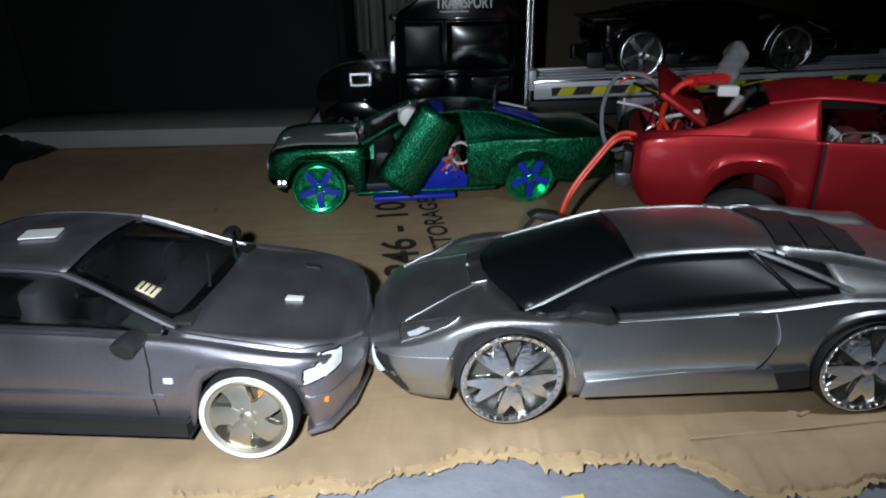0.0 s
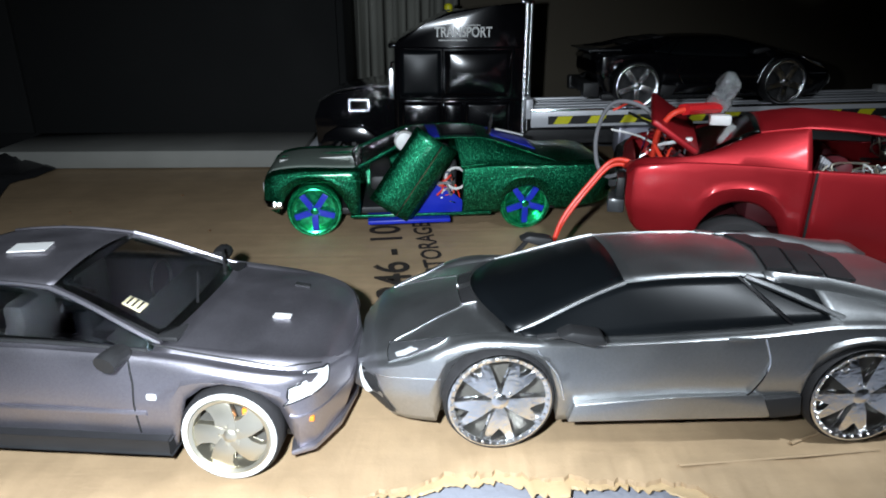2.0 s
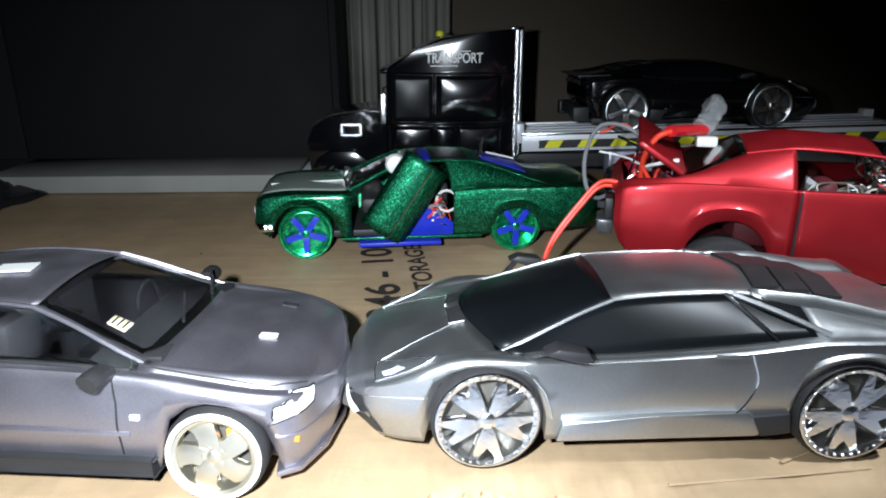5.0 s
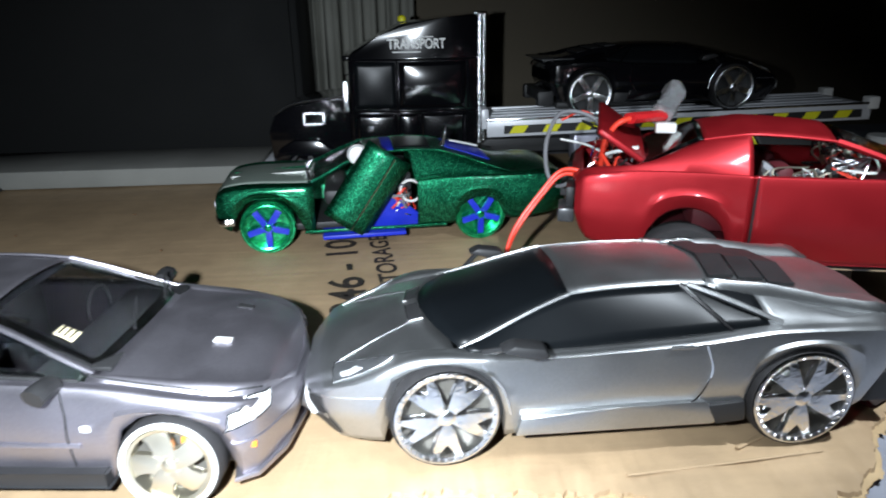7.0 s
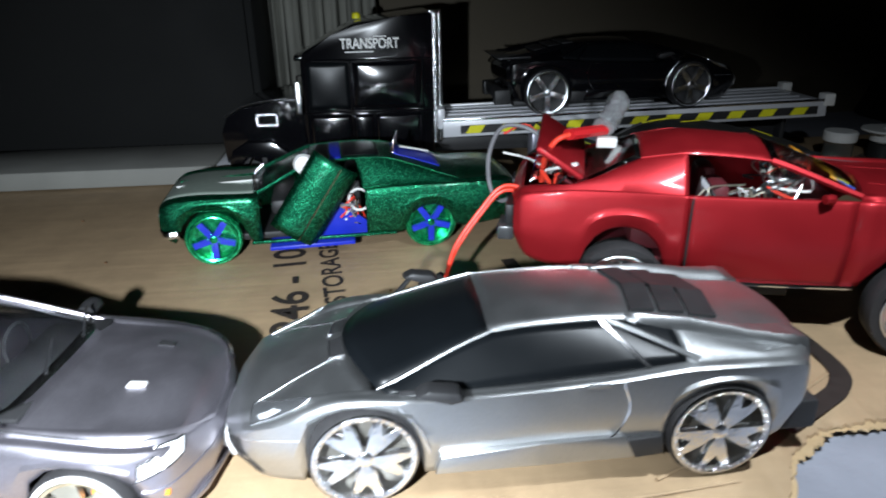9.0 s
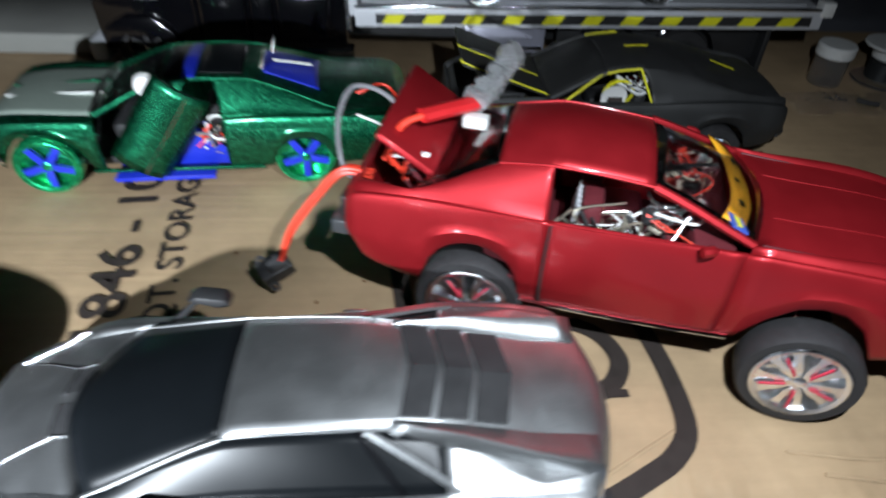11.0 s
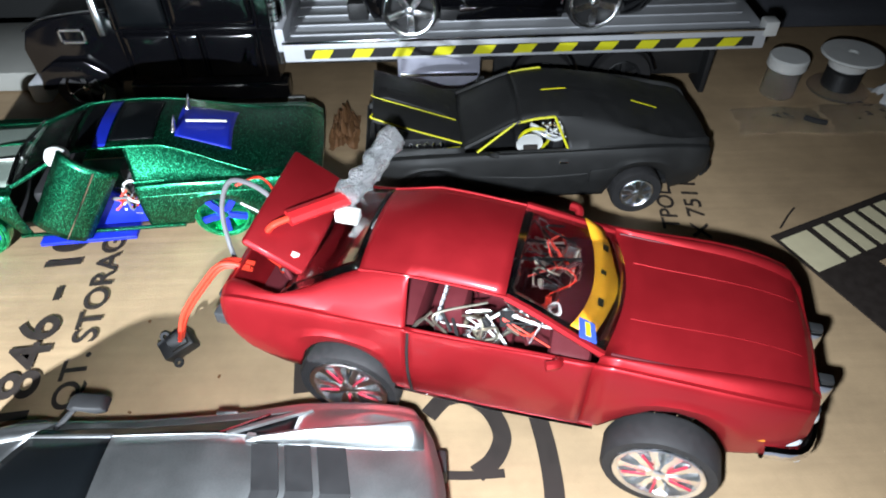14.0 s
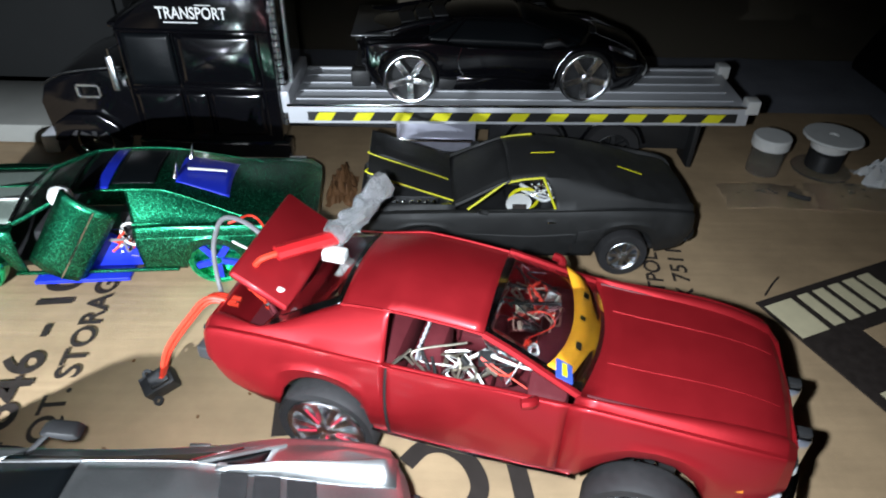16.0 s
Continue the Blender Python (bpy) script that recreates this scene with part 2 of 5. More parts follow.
def tube(points, r, n=8, steps=8, flat=1.0):
    path = smooth_path(points, steps) if steps > 1 else [Vector(p) for p in points]
    bm = bmesh.new()
    rings, side = [], None
    for i, p in enumerate(path):
        d = (path[min(i + 1, len(path) - 1)] - path[max(i - 1, 0)]).normalized()
        ref = side if side is not None else (Vector((0, 0, 1)) if abs(d.z) < 0.9 else Vector((1, 0, 0))).cross(d)
        side = (ref - d * ref.dot(d)).normalized()
        up = d.cross(side)
        rings.append([bm.verts.new(p + r * (math.cos(a) * side + flat * math.sin(a) * up)) for a in (2 * math.pi * k / n for k in range(n))])
    for p, q in zip(rings, rings[1:]):
        for i in range(n):
            j = (i + 1) % n
            bm.faces.new((p[i], p[j], q[j], q[i]))
    bm.faces.new(rings[0])
    bm.faces.new(rings[-1][::-1])
    return bm


def strip(points, width, z, h=0.0004, steps=10):
    """A flat printed stroke along a plan path."""
    path = smooth_path([(x, y, 0) for x, y in points], steps)
    left, right = [], []
    for i, p in enumerate(path):
        d = (path[min(i + 1, len(path) - 1)] - path[max(i - 1, 0)]).normalized()
        nrm = Vector((-d.y, d.x, 0)) * width / 2
        left.append(p + nrm)
        right.append(p - nrm)
    bm = bmesh.new()
    L, R = [bm.verts.new((p.x, p.y, z)) for p in left], [bm.verts.new((p.x, p.y, z)) for p in right]
    for i in range(len(L) - 1):
        bm.faces.new((L[i], R[i], R[i + 1], L[i + 1]))
    return bm


def lettering(text, length, height, m, material, parent, name="lettering", label="", bold=0.018):
    cu = bpy.data.curves.new("text", "FONT")
    cu.body, cu.size, cu.offset = text, 1.0, bold
    tmp = bpy.data.objects.new("text", cu)
    me = bpy.data.meshes.new_from_object(tmp)
    bpy.data.objects.remove(tmp)
    xs, ys = [v.co.x for v in me.vertices], [v.co.y for v in me.vertices]
    x0, sx, sy, y0 = min(xs), length / (max(xs) - min(xs)), height / (max(ys) - min(ys)), min(ys)
    for v in me.vertices:
        v.co = Vector(((v.co.x - x0) * sx, (v.co.y - y0) * sy, 0))
    me.materials.append(material)
    ob = new(name, me)
    ob.parent = parent
    ob.matrix_basis = m
    if label:
        ob["label"] = label
    return ob


# ---- model car builder ----
def line_value(line, u):
    """A point at station u (0 to 8) of a line; each station's fourth number says how smoothly the line passes it."""
    k = min(int(u), len(line) - 2)
    t = u - k
    b, c = Vector(line[k][:3]), Vector(line[k + 1][:3])
    seg = c - b
    length = max(seg.length, 1e-6)
    own = seg / length

    def slope(i):
        if i == 0 or i == len(line) - 1:
            return own
        p, q, r = (Vector(line[i + d][:3]) for d in (-1, 0, 1))
        d0, d1 = max((q - p).length, 1e-6), max((r - q).length, 1e-6)
        return own.lerp(((q - p) / d0 * d1 + (r - q) / d1 * d0) / (d0 + d1), line[i][3])

    m0, m1 = slope(k) * length, slope(k + 1) * length
    t2, t3 = t * t, t ** 3
    return b * (2 * t3 - 3 * t2 + 1) + m0 * (t3 - 2 * t2 + t) + c * (3 * t2 - 2 * t3) + m1 * (t3 - t2)


def car_lines(s):
    rows = [[], [], [], [], [], []]
    for k in range(9):
        x, xt, w, zb, zs, zc = s["x"][k], s["xt"][k], s["w"][k], s["zb"][k], s["zs"][k], s["zc"][k]
        rows[0].append((x - s["tuck"] * (1 if k < 2 else -1 if k > 6 else 0), w * 0.94, zb))
        rows[1].append((x + (0.001 if k == 0 else 0), w * s["bulge"], zb + s["waist"] * (zs - zb)))
        rows[2].append((x, w, zs))
        rows[3].append((x + (xt - x) * 0.2, w - s["ledge"], zs + 0.0012))
        if k in (3, 4, 5):
            rows[4].append((xt, s["roof_w"][k - 3], zc - s["crown"]))
        elif k in (2, 6):
            rows[4].append((x + (xt - x) * 0.35, w - s["ledge"] - 0.003, zs + 0.002))
        else:
            rows[4].append((x + (xt - x) * 0.5, w * 0.72, zs + 0.75 * (zc - zs)))
        rows[5].append((xt, 0.0, zc))
    flow = s.get("flow", 0.9)
    kinks = {2: 0.1, 3: 0.5, 5: s.get("rear_flow", 0.6), 6: s.get("rear_flow", 0.2)}
    return [[(*p, min(flow, kinks.get(k, 1.0)) if r > 3 else flow) for k, p in enumerate(row)] for r, row in enumerate(rows)]


def car_skin(s, u_steps=9, r_steps=5):
    """Faces of the skin, by part name and side; s['cut'] maps patches (station, row) to a part name, or to None for an opening."""
    rows = car_lines(s)
    us = [k / u_steps for k in range(8 * u_steps + 1)]
    grid = []
    for u in us:
        col = []
        base = [line_value(r, u) for r in rows]
        for xw, zw, ra in s["arches"] if "hump" in s else ():
            q = (base[2].x - xw) / (ra * 1.5)
            if abs(q) < 1:
                lift = max(0.0, zw + ra + s["hump"] - base[2].z) * (1 - q * q) ** 2
                base[2].z += lift
                base[3].z += lift * 0.9
                base[4].z += lift * (0.35 if base[4].z < zw + ra + 0.012 else 0.0)
        for r in range(5):
            for t in range(r_steps):
                f = t / r_steps
                p = base[r].lerp(base[r + 1], f)
                if r < 3:
                    w0, w1, w2, w3 = base[max(r - 1, 0)], base[r], base[r + 1], base[r + 2]
                    q = 0.5 * (2 * w1 + (w2 - w0) * f + (2 * w0 - 5 * w1 + 4 * w2 - w3) * f * f + (3 * w1 - w0 - 3 * w2 + w3) * f ** 3)
                    p = p.lerp(q, s.get("soft", 0.85))
                if r == 4:
                    e = math.sin(f * math.pi / 2)
                    p.x, p.z = base[4].x + (base[5].x - base[4].x) * e, base[4].z + (base[5].z - base[4].z) * e
                if r == 3 and 0 < f < 1:
                    p.z += s["swell"] * 4 * f * (1 - f)
                col.append(p)
        col.append(base[5])
        for xw, zw, ra in s["arches"]:
            d = ra * ra - (col[0].x - xw) ** 2
            if d > 0:
                za = zw + math.sqrt(d)
                top = base[2].z - 0.002
                n2 = 2 * r_steps
                za = min(za, top)
                if za > col[0].z:
                    z0 = col[0].z
                    for i in range(n2):
                        f = (col[i].z - z0) / max(1e-6, base[2].z - z0)
                        col[i].z = za + f * (base[2].z - za)
                    lip = s["flare"] * min(1, d / (ra * ra) * 2.5)
                    for i in range(r_steps + 1):
                        col[i].y += lip
        grid.append(col)
    bins = {}
    nr = 5 * r_steps
    for i in range(len(us) - 1):
        k = min(int(us[i] + 1e-6), 7)
        for j in range(nr):
            r = j // r_steps
            for sgn in (1, -1):
                name = s["cut"].get((k, r, sgn), s["cut"].get((k, r), "body"))
                if name is None:
                    continue
                key = (name, sgn if name.startswith("side") or name.startswith("quarter") else 0)
                q = [grid[i][j], grid[i + 1][j], grid[i + 1][j + 1], grid[i][j + 1]]
                q = [Vector((v.x, v.y * sgn, v.z)) for v in q]
                bins.setdefault(key, []).append(q if sgn > 0 else q[::-1])
    for idx in (0, -1):
        col = grid[idx]
        for j in range(nr):
            q = [col[j], col[j + 1], Vector((col[j + 1].x, -col[j + 1].y, col[j + 1].z)), Vector((col[j].x, -col[j].y, col[j].z))]
            bins.setdefault(("body", 0), []).append(q)
    out = {}
    for key, quads in bins.items():
        bm = bmesh.new()
        for q in quads:
            bm.faces.new([bm.verts.new(v) for v in q])
        bmesh.ops.remove_doubles(bm, verts=bm.verts[:], dist=0.00004)
        bmesh.ops.dissolve_degenerate(bm, edges=bm.edges[:], dist=0.00003)
        out[key] = bm
    return out, rows


def wheel(parent, x, y, z, R, width, rim_r, spokes, mats, style="star", side=-1, turn=0.0, camber=0.0, whitewall=False):
    """A wheel whose outer face looks to -y (side -1) or +y (side 1): tyre, rim, spokes, hub, disc behind them."""
    tyre_m, rim_m, spoke_m, disc_m = mats
    h = width / 2
    m = pose(x, y, z, 0, 0, turn + (0 if side < 0 else 180)) @ pose(0, 0, 0, camber)
    b = part("wheel", lathe([(0.0004, h * 0.25), (rim_r * 0.93, h * 0.25), (rim_r * 0.93, h * 0.45), (0.0004, h * 0.45)], 28), disc_m, parent, "", m)
    part("tyre", lathe([(rim_r * 0.97, -h * 0.8), (rim_r * 1.03, -h), (R * 0.95, -h), (R, -h * 0.72), (R, h * 0.72), (R * 0.95, h), (rim_r, h), (rim_r * 0.97, -h * 0.8)], 44), tyre_m, b)
    if whitewall:
        part("whitewall", lathe([(rim_r * 0.98, -h - 0.0001), (rim_r * 1.04, -h - 0.0004), (R * 0.93, -h - 0.0003), (R * 0.94, -h + 0.0004)], 44), WHITEWALL, b, "white tyre band")
    part("rim", lathe([(rim_r * 0.995, -h * 1.04), (rim_r * 0.96, -h * 1.08), (rim_r * 0.88, -h * 0.98), (rim_r * 0.86, -h * 0.4), (rim_r * 0.88, h * 0.3)], 44), rim_m, b)
    for i in range(spokes):
        a = 360 * i / spokes + 90
        if style == "star":
            o = [(0.10, -0.11), (0.45, -0.15), (0.90, -0.26), (0.95, 0.0), (0.90, 0.26), (0.45, 0.15), (0.10, 0.11)]
        elif style == "twin":
            o = [(0.10, -0.07), (0.40, -0.23), (0.58, -0.235), (0.76, -0.315), (0.84, -0.52), (0.95, -0.55), (0.97, -0.02), (0.84, -0.02), (0.79, -0.15), (0.50, -0.11), (0.42, 0.0),
                 (0.50, 0.11), (0.79, 0.15), (0.84, 0.02), (0.97, 0.02), (0.95, 0.55), (0.84, 0.52), (0.76, 0.315), (0.58, 0.235), (0.40, 0.23), (0.10, 0.07)]
        elif style == "fork":
            o = [(0.10, -0.12), (0.40, -0.14), (0.62, -0.20), (0.90, -0.36), (0.93, -0.17), (0.74, -0.10), (0.52, 0.0), (0.74, 0.10), (0.93, 0.17), (0.90, 0.36), (0.62, 0.20), (0.40, 0.14), (0.10, 0.12)]
        elif style == "swirl":
            o = [(0.06, -0.22), (0.30, -0.40), (0.62, -0.52), (0.92, -0.38), (0.97, -0.05), (0.93, 0.10), (0.74, -0.02), (0.50, 0.02), (0.32, 0.20), (0.10, 0.22)]
        else:
            o = [(0.10, -0.13), (0.40, -0.13), (0.80, -0.10), (0.93, -0.15), (0.93, 0.15), (0.80, 0.10), (0.40, 0.13), (0.10, 0.13)]
        bm = prism([(px * rim_r, pz * rim_r) for px, pz in o], -h * 0.92, -h * 0.45, rim_r * (0.04 if style == "fork" else 0.018))
        for v in bm.verts:
            v.co.y += (1 - v.co.x / rim_r) * h * -0.05 + (v.co.x / rim_r) ** 2 * h * 0.12
        part("spoke", bm, spoke_m, b, "", pose(0, 0, 0, 0, a, 0))
    part("hub", lathe([(rim_r * 0.17, -h * 0.5), (rim_r * 0.17, -h * 0.95), (rim_r * 0.12, -h * 1.05), (0.0004, -h * 1.08)], 20), rim_m, b)
    if style == "fork":
        studs = bmesh.new()
        for i in range(36):
            a = 2 * math.pi * i / 36
            bmesh.ops.create_icosphere(studs, subdivisions=1, radius=rim_r * 0.032, matrix=Matrix.Translation((math.cos(a) * rim_r * 0.915, -h * 1.03, math.sin(a) * rim_r * 0.915)))
        part("rim_studs", studs, rim_m, b, "ring of chrome studs")
    for i in range(5):
        a = 2 * math.pi * (i + 0.5) / 5
        bm = lathe([(rim_r * 0.03, -h * 0.8), (rim_r * 0.03, -h * 0.98), (0.0002, -h * 1.0)], 8)
        part("bolt", bm, rim_m, b, "", pose(math.cos(a) * rim_r * 0.24, 0, math.sin(a) * rim_r * 0.24))
    return b


def overlay(rows, u0, u1, f0, f1, lift=0.0005, n=10, both=True, skew=0.0):
    """A pane lying on the top of the skin, between two stations and between two widths (0 at the roof rail, 1 at the middle)."""
    bm = bmesh.new()
    for sgn in ((1, -1) if both else (1,)):
        g = []
        for i in range(n + 1):
            row = []
            for j in range(n + 1):
                f = f0 + (f1 - f0) * j / n
                u = u0 + (u1 - u0) * i / n + skew * (1 - f)
                A, B = line_value(rows[4], u), line_value(rows[5], u)
                e = math.sin(f * math.pi / 2)
                p = Vector((A.x + (B.x - A.x) * e, A.y + (B.y - A.y) * f, A.z + (B.z - A.z) * e + lift))
                row.append(bm.verts.new((p.x, p.y * sgn, p.z)))
            g.append(row)
        for i in range(n):
            for j in range(n):
                bm.faces.new((g[i][j], g[i + 1][j], g[i + 1][j + 1], g[i][j + 1]))
    bmesh.ops.remove_doubles(bm, verts=bm.verts[:], dist=0.00003)
    return bm


def skin_z(rows, x, y):
    """Height of the upper skin over a plan point."""
    best, z = 9, 0
    for k in range(161):
        base = [line_value(r, k * 0.05) for r in rows[2:]]
        for r in range(3):
            for f in (0, 0.2, 0.4, 0.6, 0.8, 1.0):
                e = math.sin(f * math.pi / 2) if r == 2 else f
                px, py = base[r].x + (base[r + 1].x - base[r].x) * e, base[r].y + (base[r + 1].y - base[r].y) * f
                d = (px - x) ** 2 + (py - abs(y)) ** 2
                if d < best:
                    best, z = d, base[r].z + (base[r + 1].z - base[r].z) * e
    return z


def on_skin(rows, points, lift=0.0004):
    return [(x, y, skin_z(rows, x, y) + lift) for x, y in points]


def drape(tree, corners, lift, sgn, n=6):
    """A three- or four-cornered patch laid on the nearest skin."""
    c = [Vector((p[0], p[1] * sgn, p[2])) for p in corners]
    if len(c) == 3:
        c.append(c[2])
    bm = bmesh.new()
    g = []
    for i in range(n + 1):
        for j in range(n + 1):
            p = c[0].lerp(c[1], j / n).lerp(c[3].lerp(c[2], j / n), i / n)
            g.append(bm.verts.new(settle(tree, p, lift)))
    for i in range(n):
        for j in range(n):
            k = i * (n + 1) + j
            bm.faces.new((g[k], g[k + 1], g[k + n + 2], g[k + n + 1]))
    bmesh.ops.remove_doubles(bm, verts=bm.verts[:], dist=0.00002)
    bmesh.ops.recalc_face_normals(bm, faces=bm.faces[:])
    return bm


def settle(tree, p, lift):
    q, nor = tree.find_nearest(p)[:2]
    if nor.z + nor.y * (1 if p.y > 0 else -1) < 0:
        nor = -nor
    return q + nor * lift


def drape_line(tree, points, sgn, r, closed=False, lift=0.0):
    """A thin bead that follows the nearest skin from point to point."""
    pts = [Vector((p[0], p[1] * sgn, p[2])) for p in points]
    if closed:
        pts.append(pts[0])
    out = []
    for p, q in zip(pts, pts[1:]):
        out += [settle(tree, p.lerp(q, i / 5), lift) for i in range(5)]
    out.append(settle(tree, pts[-1], lift))
    return tube(out, r, 5, 1)


def pane(points, material, parent, name, label="", thick=0.0008):
    bm = bmesh.new()
    bm.faces.new([bm.verts.new(p) for p in points])
    bmesh.ops.triangulate(bm, faces=bm.faces[:])
    return part(name, bm, material, parent, label, thick=thick, smooth=False)


def pillar_bars(parent, rows, u0, u1, material, r=0.0011, row=4, name="pillar"):
    for sgn in (1, -1):
        pts = [line_value(rows[row], u0 + (u1 - u0) * i / 6) for i in range(7)]
        part(name, tube([(p.x, p.y * sgn, p.z) for p in pts], r, 6, 2), material, parent)


def cabin_floor(parent, s, material, z=0.004):
    x0, x1 = s["x"][7], s["x"][1]
    w = min(s["w"]) * 0.9
    part("chassis", box(x0, x1, -w * 0.8, w * 0.8, s["zb"][3] + 0.001, s["zb"][3] + z, 0.0006), material, parent)


# ---- the place ----
EDGE_X = (-0.42, -0.15, -0.105, -0.045, -0.02, 0.0, 0.03, 0.06, 0.072, 0.10, 0.128, 0.143, 0.156, 0.175, 0.20, 0.25, 0.35, 0.56)
EDGE_Y = (-0.036, -0.032, -0.029, -0.024, -0.015, -0.013, -0.018, -0.020, -0.035, -0.034, -0.025, -0.015, 0.006, 0.018, 0.020, 0.010, 0.004, 0.0)


def edge_front(x):
    """The torn front edge of the board."""
    a = float(np.interp(x, EDGE_X, EDGE_Y))
    return a + 0.0030 * noise.noise((x * 90, 3, 0)) + 0.0020 * noise.noise((x * 380, 8, 0)) + 0.0012 * noise.noise((x * 1300, 5, 0))


def board(name, offset, z1, thick, x0, x1, y1, rough_):
    bm = bmesh.new()
    nx, ny = 1000, 30
    cols = []
    for i in range(nx + 1):
        x = x0 + (x1 - x0) * i / nx
        ye = edge_front(x) + offset(x)
        col = []
        for j in range(ny + 1):
            f = (j / ny) ** 1.6
            y = ye + (y1 - ye) * f
            z = z1 - rough_ * max(0, 1 - (y - ye) / 0.02) ** 2 + 0.0004 * noise.noise((x * 14, y * 20, 0)) - 0.0004
            near = max(0.0, 1 - (y - ye) / 0.06)
            z += 0.0016 * near * noise.noise((x * 55, y * 80, 4)) + 0.0007 * near * noise.noise((x * 190, y * 150, 9)) - 0.0006 * near
            col.append(bm.verts.new((x, y, z)))
        cols.append(col)
    for a, b in zip(cols, cols[1:]):
        for j in range(ny):
            bm.faces.new((a[j], b[j], b[j + 1], a[j + 1]))
    low = [bm.verts.new((c[0].co.x, c[0].co.y - 0.0006, z1 - thick)) for c in cols]
    for i in range(nx):
        bm.faces.new((cols[i][0], low[i], low[i + 1], cols[i + 1][0]))
    return bm


cardboard_sheet = solo("cardboard_sheet", board("sheet", lambda x: 0.0, 0.0, 0.004, -0.42, 0.56, 0.47, 0.0012), KRAFT,
                       "flattened brown cardboard box with torn front edge and black print", "cardboard")
part("torn_ply", board("ply", lambda x: -0.002 - 0.008 * max(0, noise.noise((x * 40, 1, 0)) + 0.15) + 0.0025 * noise.noise((x * 600, 7, 0)), -0.0022, 0.0018, -0.42, 0.56, 0.30, 0.0006), KRAFT_TORN, cardboard_sheet, "pale torn inner ply")
# creases pressed into the board near its front edge
for pts in (((0.058, -0.014), (0.095, -0.011), (0.128, -0.008)), ((0.10, -0.004), (0.135, 0.012), (0.20, 0.05)), ((0.24, 0.04), (0.28, 0.036), (0.33, 0.046)), ((0.25, 0.03), (0.30, 0.024), (0.35, 0.036))):
    part("crease", tube([(x, y, -0.0003) for x, y in pts], 0.0008, 6, 6, 0.5), KRAFT, cardboard_sheet)

# print on the board
LINE_1 = pose(-0.0265, 0.1005, 0.0006, 0, 0, 96.5)
lettering("1846 - 10", 0.126, 0.0205, LINE_1, INK, cardboard_sheet, "printed_line", "black printed numbers 1846")
lettering("QT. STORAGE", 0.127, 0.0145, pose(-0.0045, 0.1055, 0.0006, 0, 0, 96.5), INK, cardboard_sheet, "printed_line", "black printed words QT. STORAGE")
lettering("TPOL", 0.040, 0.0105, pose(0.3040, 0.2150, 0.0006, 0, 0, 84), INK, cardboard_sheet, "printed_line")
lettering("X 7511", 0.052, 0.0105, pose(0.3196, 0.2060, 0.0006, 0, 0, 84), INK, cardboard_sheet, "printed_line")
part("printed_mark", strip([(0.154, 0.096), (0.162, 0.1045), (0.172, 0.1055), (0.182, 0.098), (0.1865, 0.085), (0.182, 0.074), (0.174, 0.0675)], 0.0082, 0.0006), INK, cardboard_sheet, "large black printed curve")
part("printed_mark", strip([(0.153, 0.0685), (0.168, 0.067), (0.186, 0.0675)], 0.004, 0.0007), INK, cardboard_sheet)
part("printed_mark", strip([(0.190, 0.150), (0.197, 0.126), (0.2025, 0.10), (0.2055, 0.075), (0.2045, 0.051), (0.196, 0.038), (0.182, 0.029), (0.158, 0.016)], 0.0085, 0.0006), INK, cardboard_sheet, "large black printed curve")
part("printed_mark", strip([(0.085, 0.19), (0.0885, 0.165), (0.093, 0.138), (0.096, 0.11)], 0.0085, 0.0006), INK, cardboard_sheet)

# printed flap: black field with cream blocks and a ladder of bars
FLAP = pose(0.356, 0.205, 0.0007, 0, 0, 23)
flap = thing("printed_flap", FLAP, "black and cream printed cardboard flap lying on the board", "cardboard")
part("sheet", box(-0.001, 0.16, -0.118, 0.003, -0.0004, 0.0004), INK, flap, "black printed field")
for a0, a1, b0, b1, m_ in ((0.001, 0.021, -0.030, -0.002, CREAM), (0.026, 0.034, -0.029, -0.002, CREAM), (0.0385, 0.0465, -0.029, -0.002, CREAM), (0.051, 0.059, -0.029, -0.002, CREAM),
                           (0.0635, 0.072, -0.029, -0.002, CREAM), (0.076, 0.085, -0.029, -0.002, CREAM), (0.038, 0.066, -0.067, -0.038, KRAFT), (0.070, 0.12, -0.067, -0.038, CREAM),
                           (0.006, 0.07, -0.102, -0.074, CREAM), (0.076, 0.15, -0.102, -0.074, CREAM), (0.004, 0.15, -0.117, -0.1035, YELLOW_PRINT)):
    part("printed_block", box(a0, a1, b0, b1, 0.0004, 0.0007), m_, flap)

bm = bmesh.new()
n_ = 90
vs = [[bm.verts.new((-0.9 + 2.2 * i / n_, -0.62 + 1.24 * j / n_, -0.0065 + 0.0022 * noise.noise((i * 0.9, j * 0.9, 0)))) for j in range(n_ + 1)] for i in range(n_ + 1)]
for i in range(n_):
    for j in range(n_):
        bm.faces.new((vs[i][j], vs[i + 1][j], vs[i + 1][j + 1], vs[i][j + 1]))
solo("table_cloth", bm, CLOTH, "creased bluish grey cloth covering the table", "cloth", kind="structure")
solo("table_top", box(-0.9, 1.3, -0.62, 0.62, -0.045, -0.0095, 0.002), DARK, "dark table top under the grey cloth", "table", kind="structure")
# fallen scrap on the cloth
solo("paper_scrap", plate([(0.012, -0.034), (0.019, -0.033), (0.019, -0.0365), (0.013, -0.037)], -0.0045, -0.004), YELLOW_PRINT, "tiny yellow green paper scrap on the cloth", "scrap")

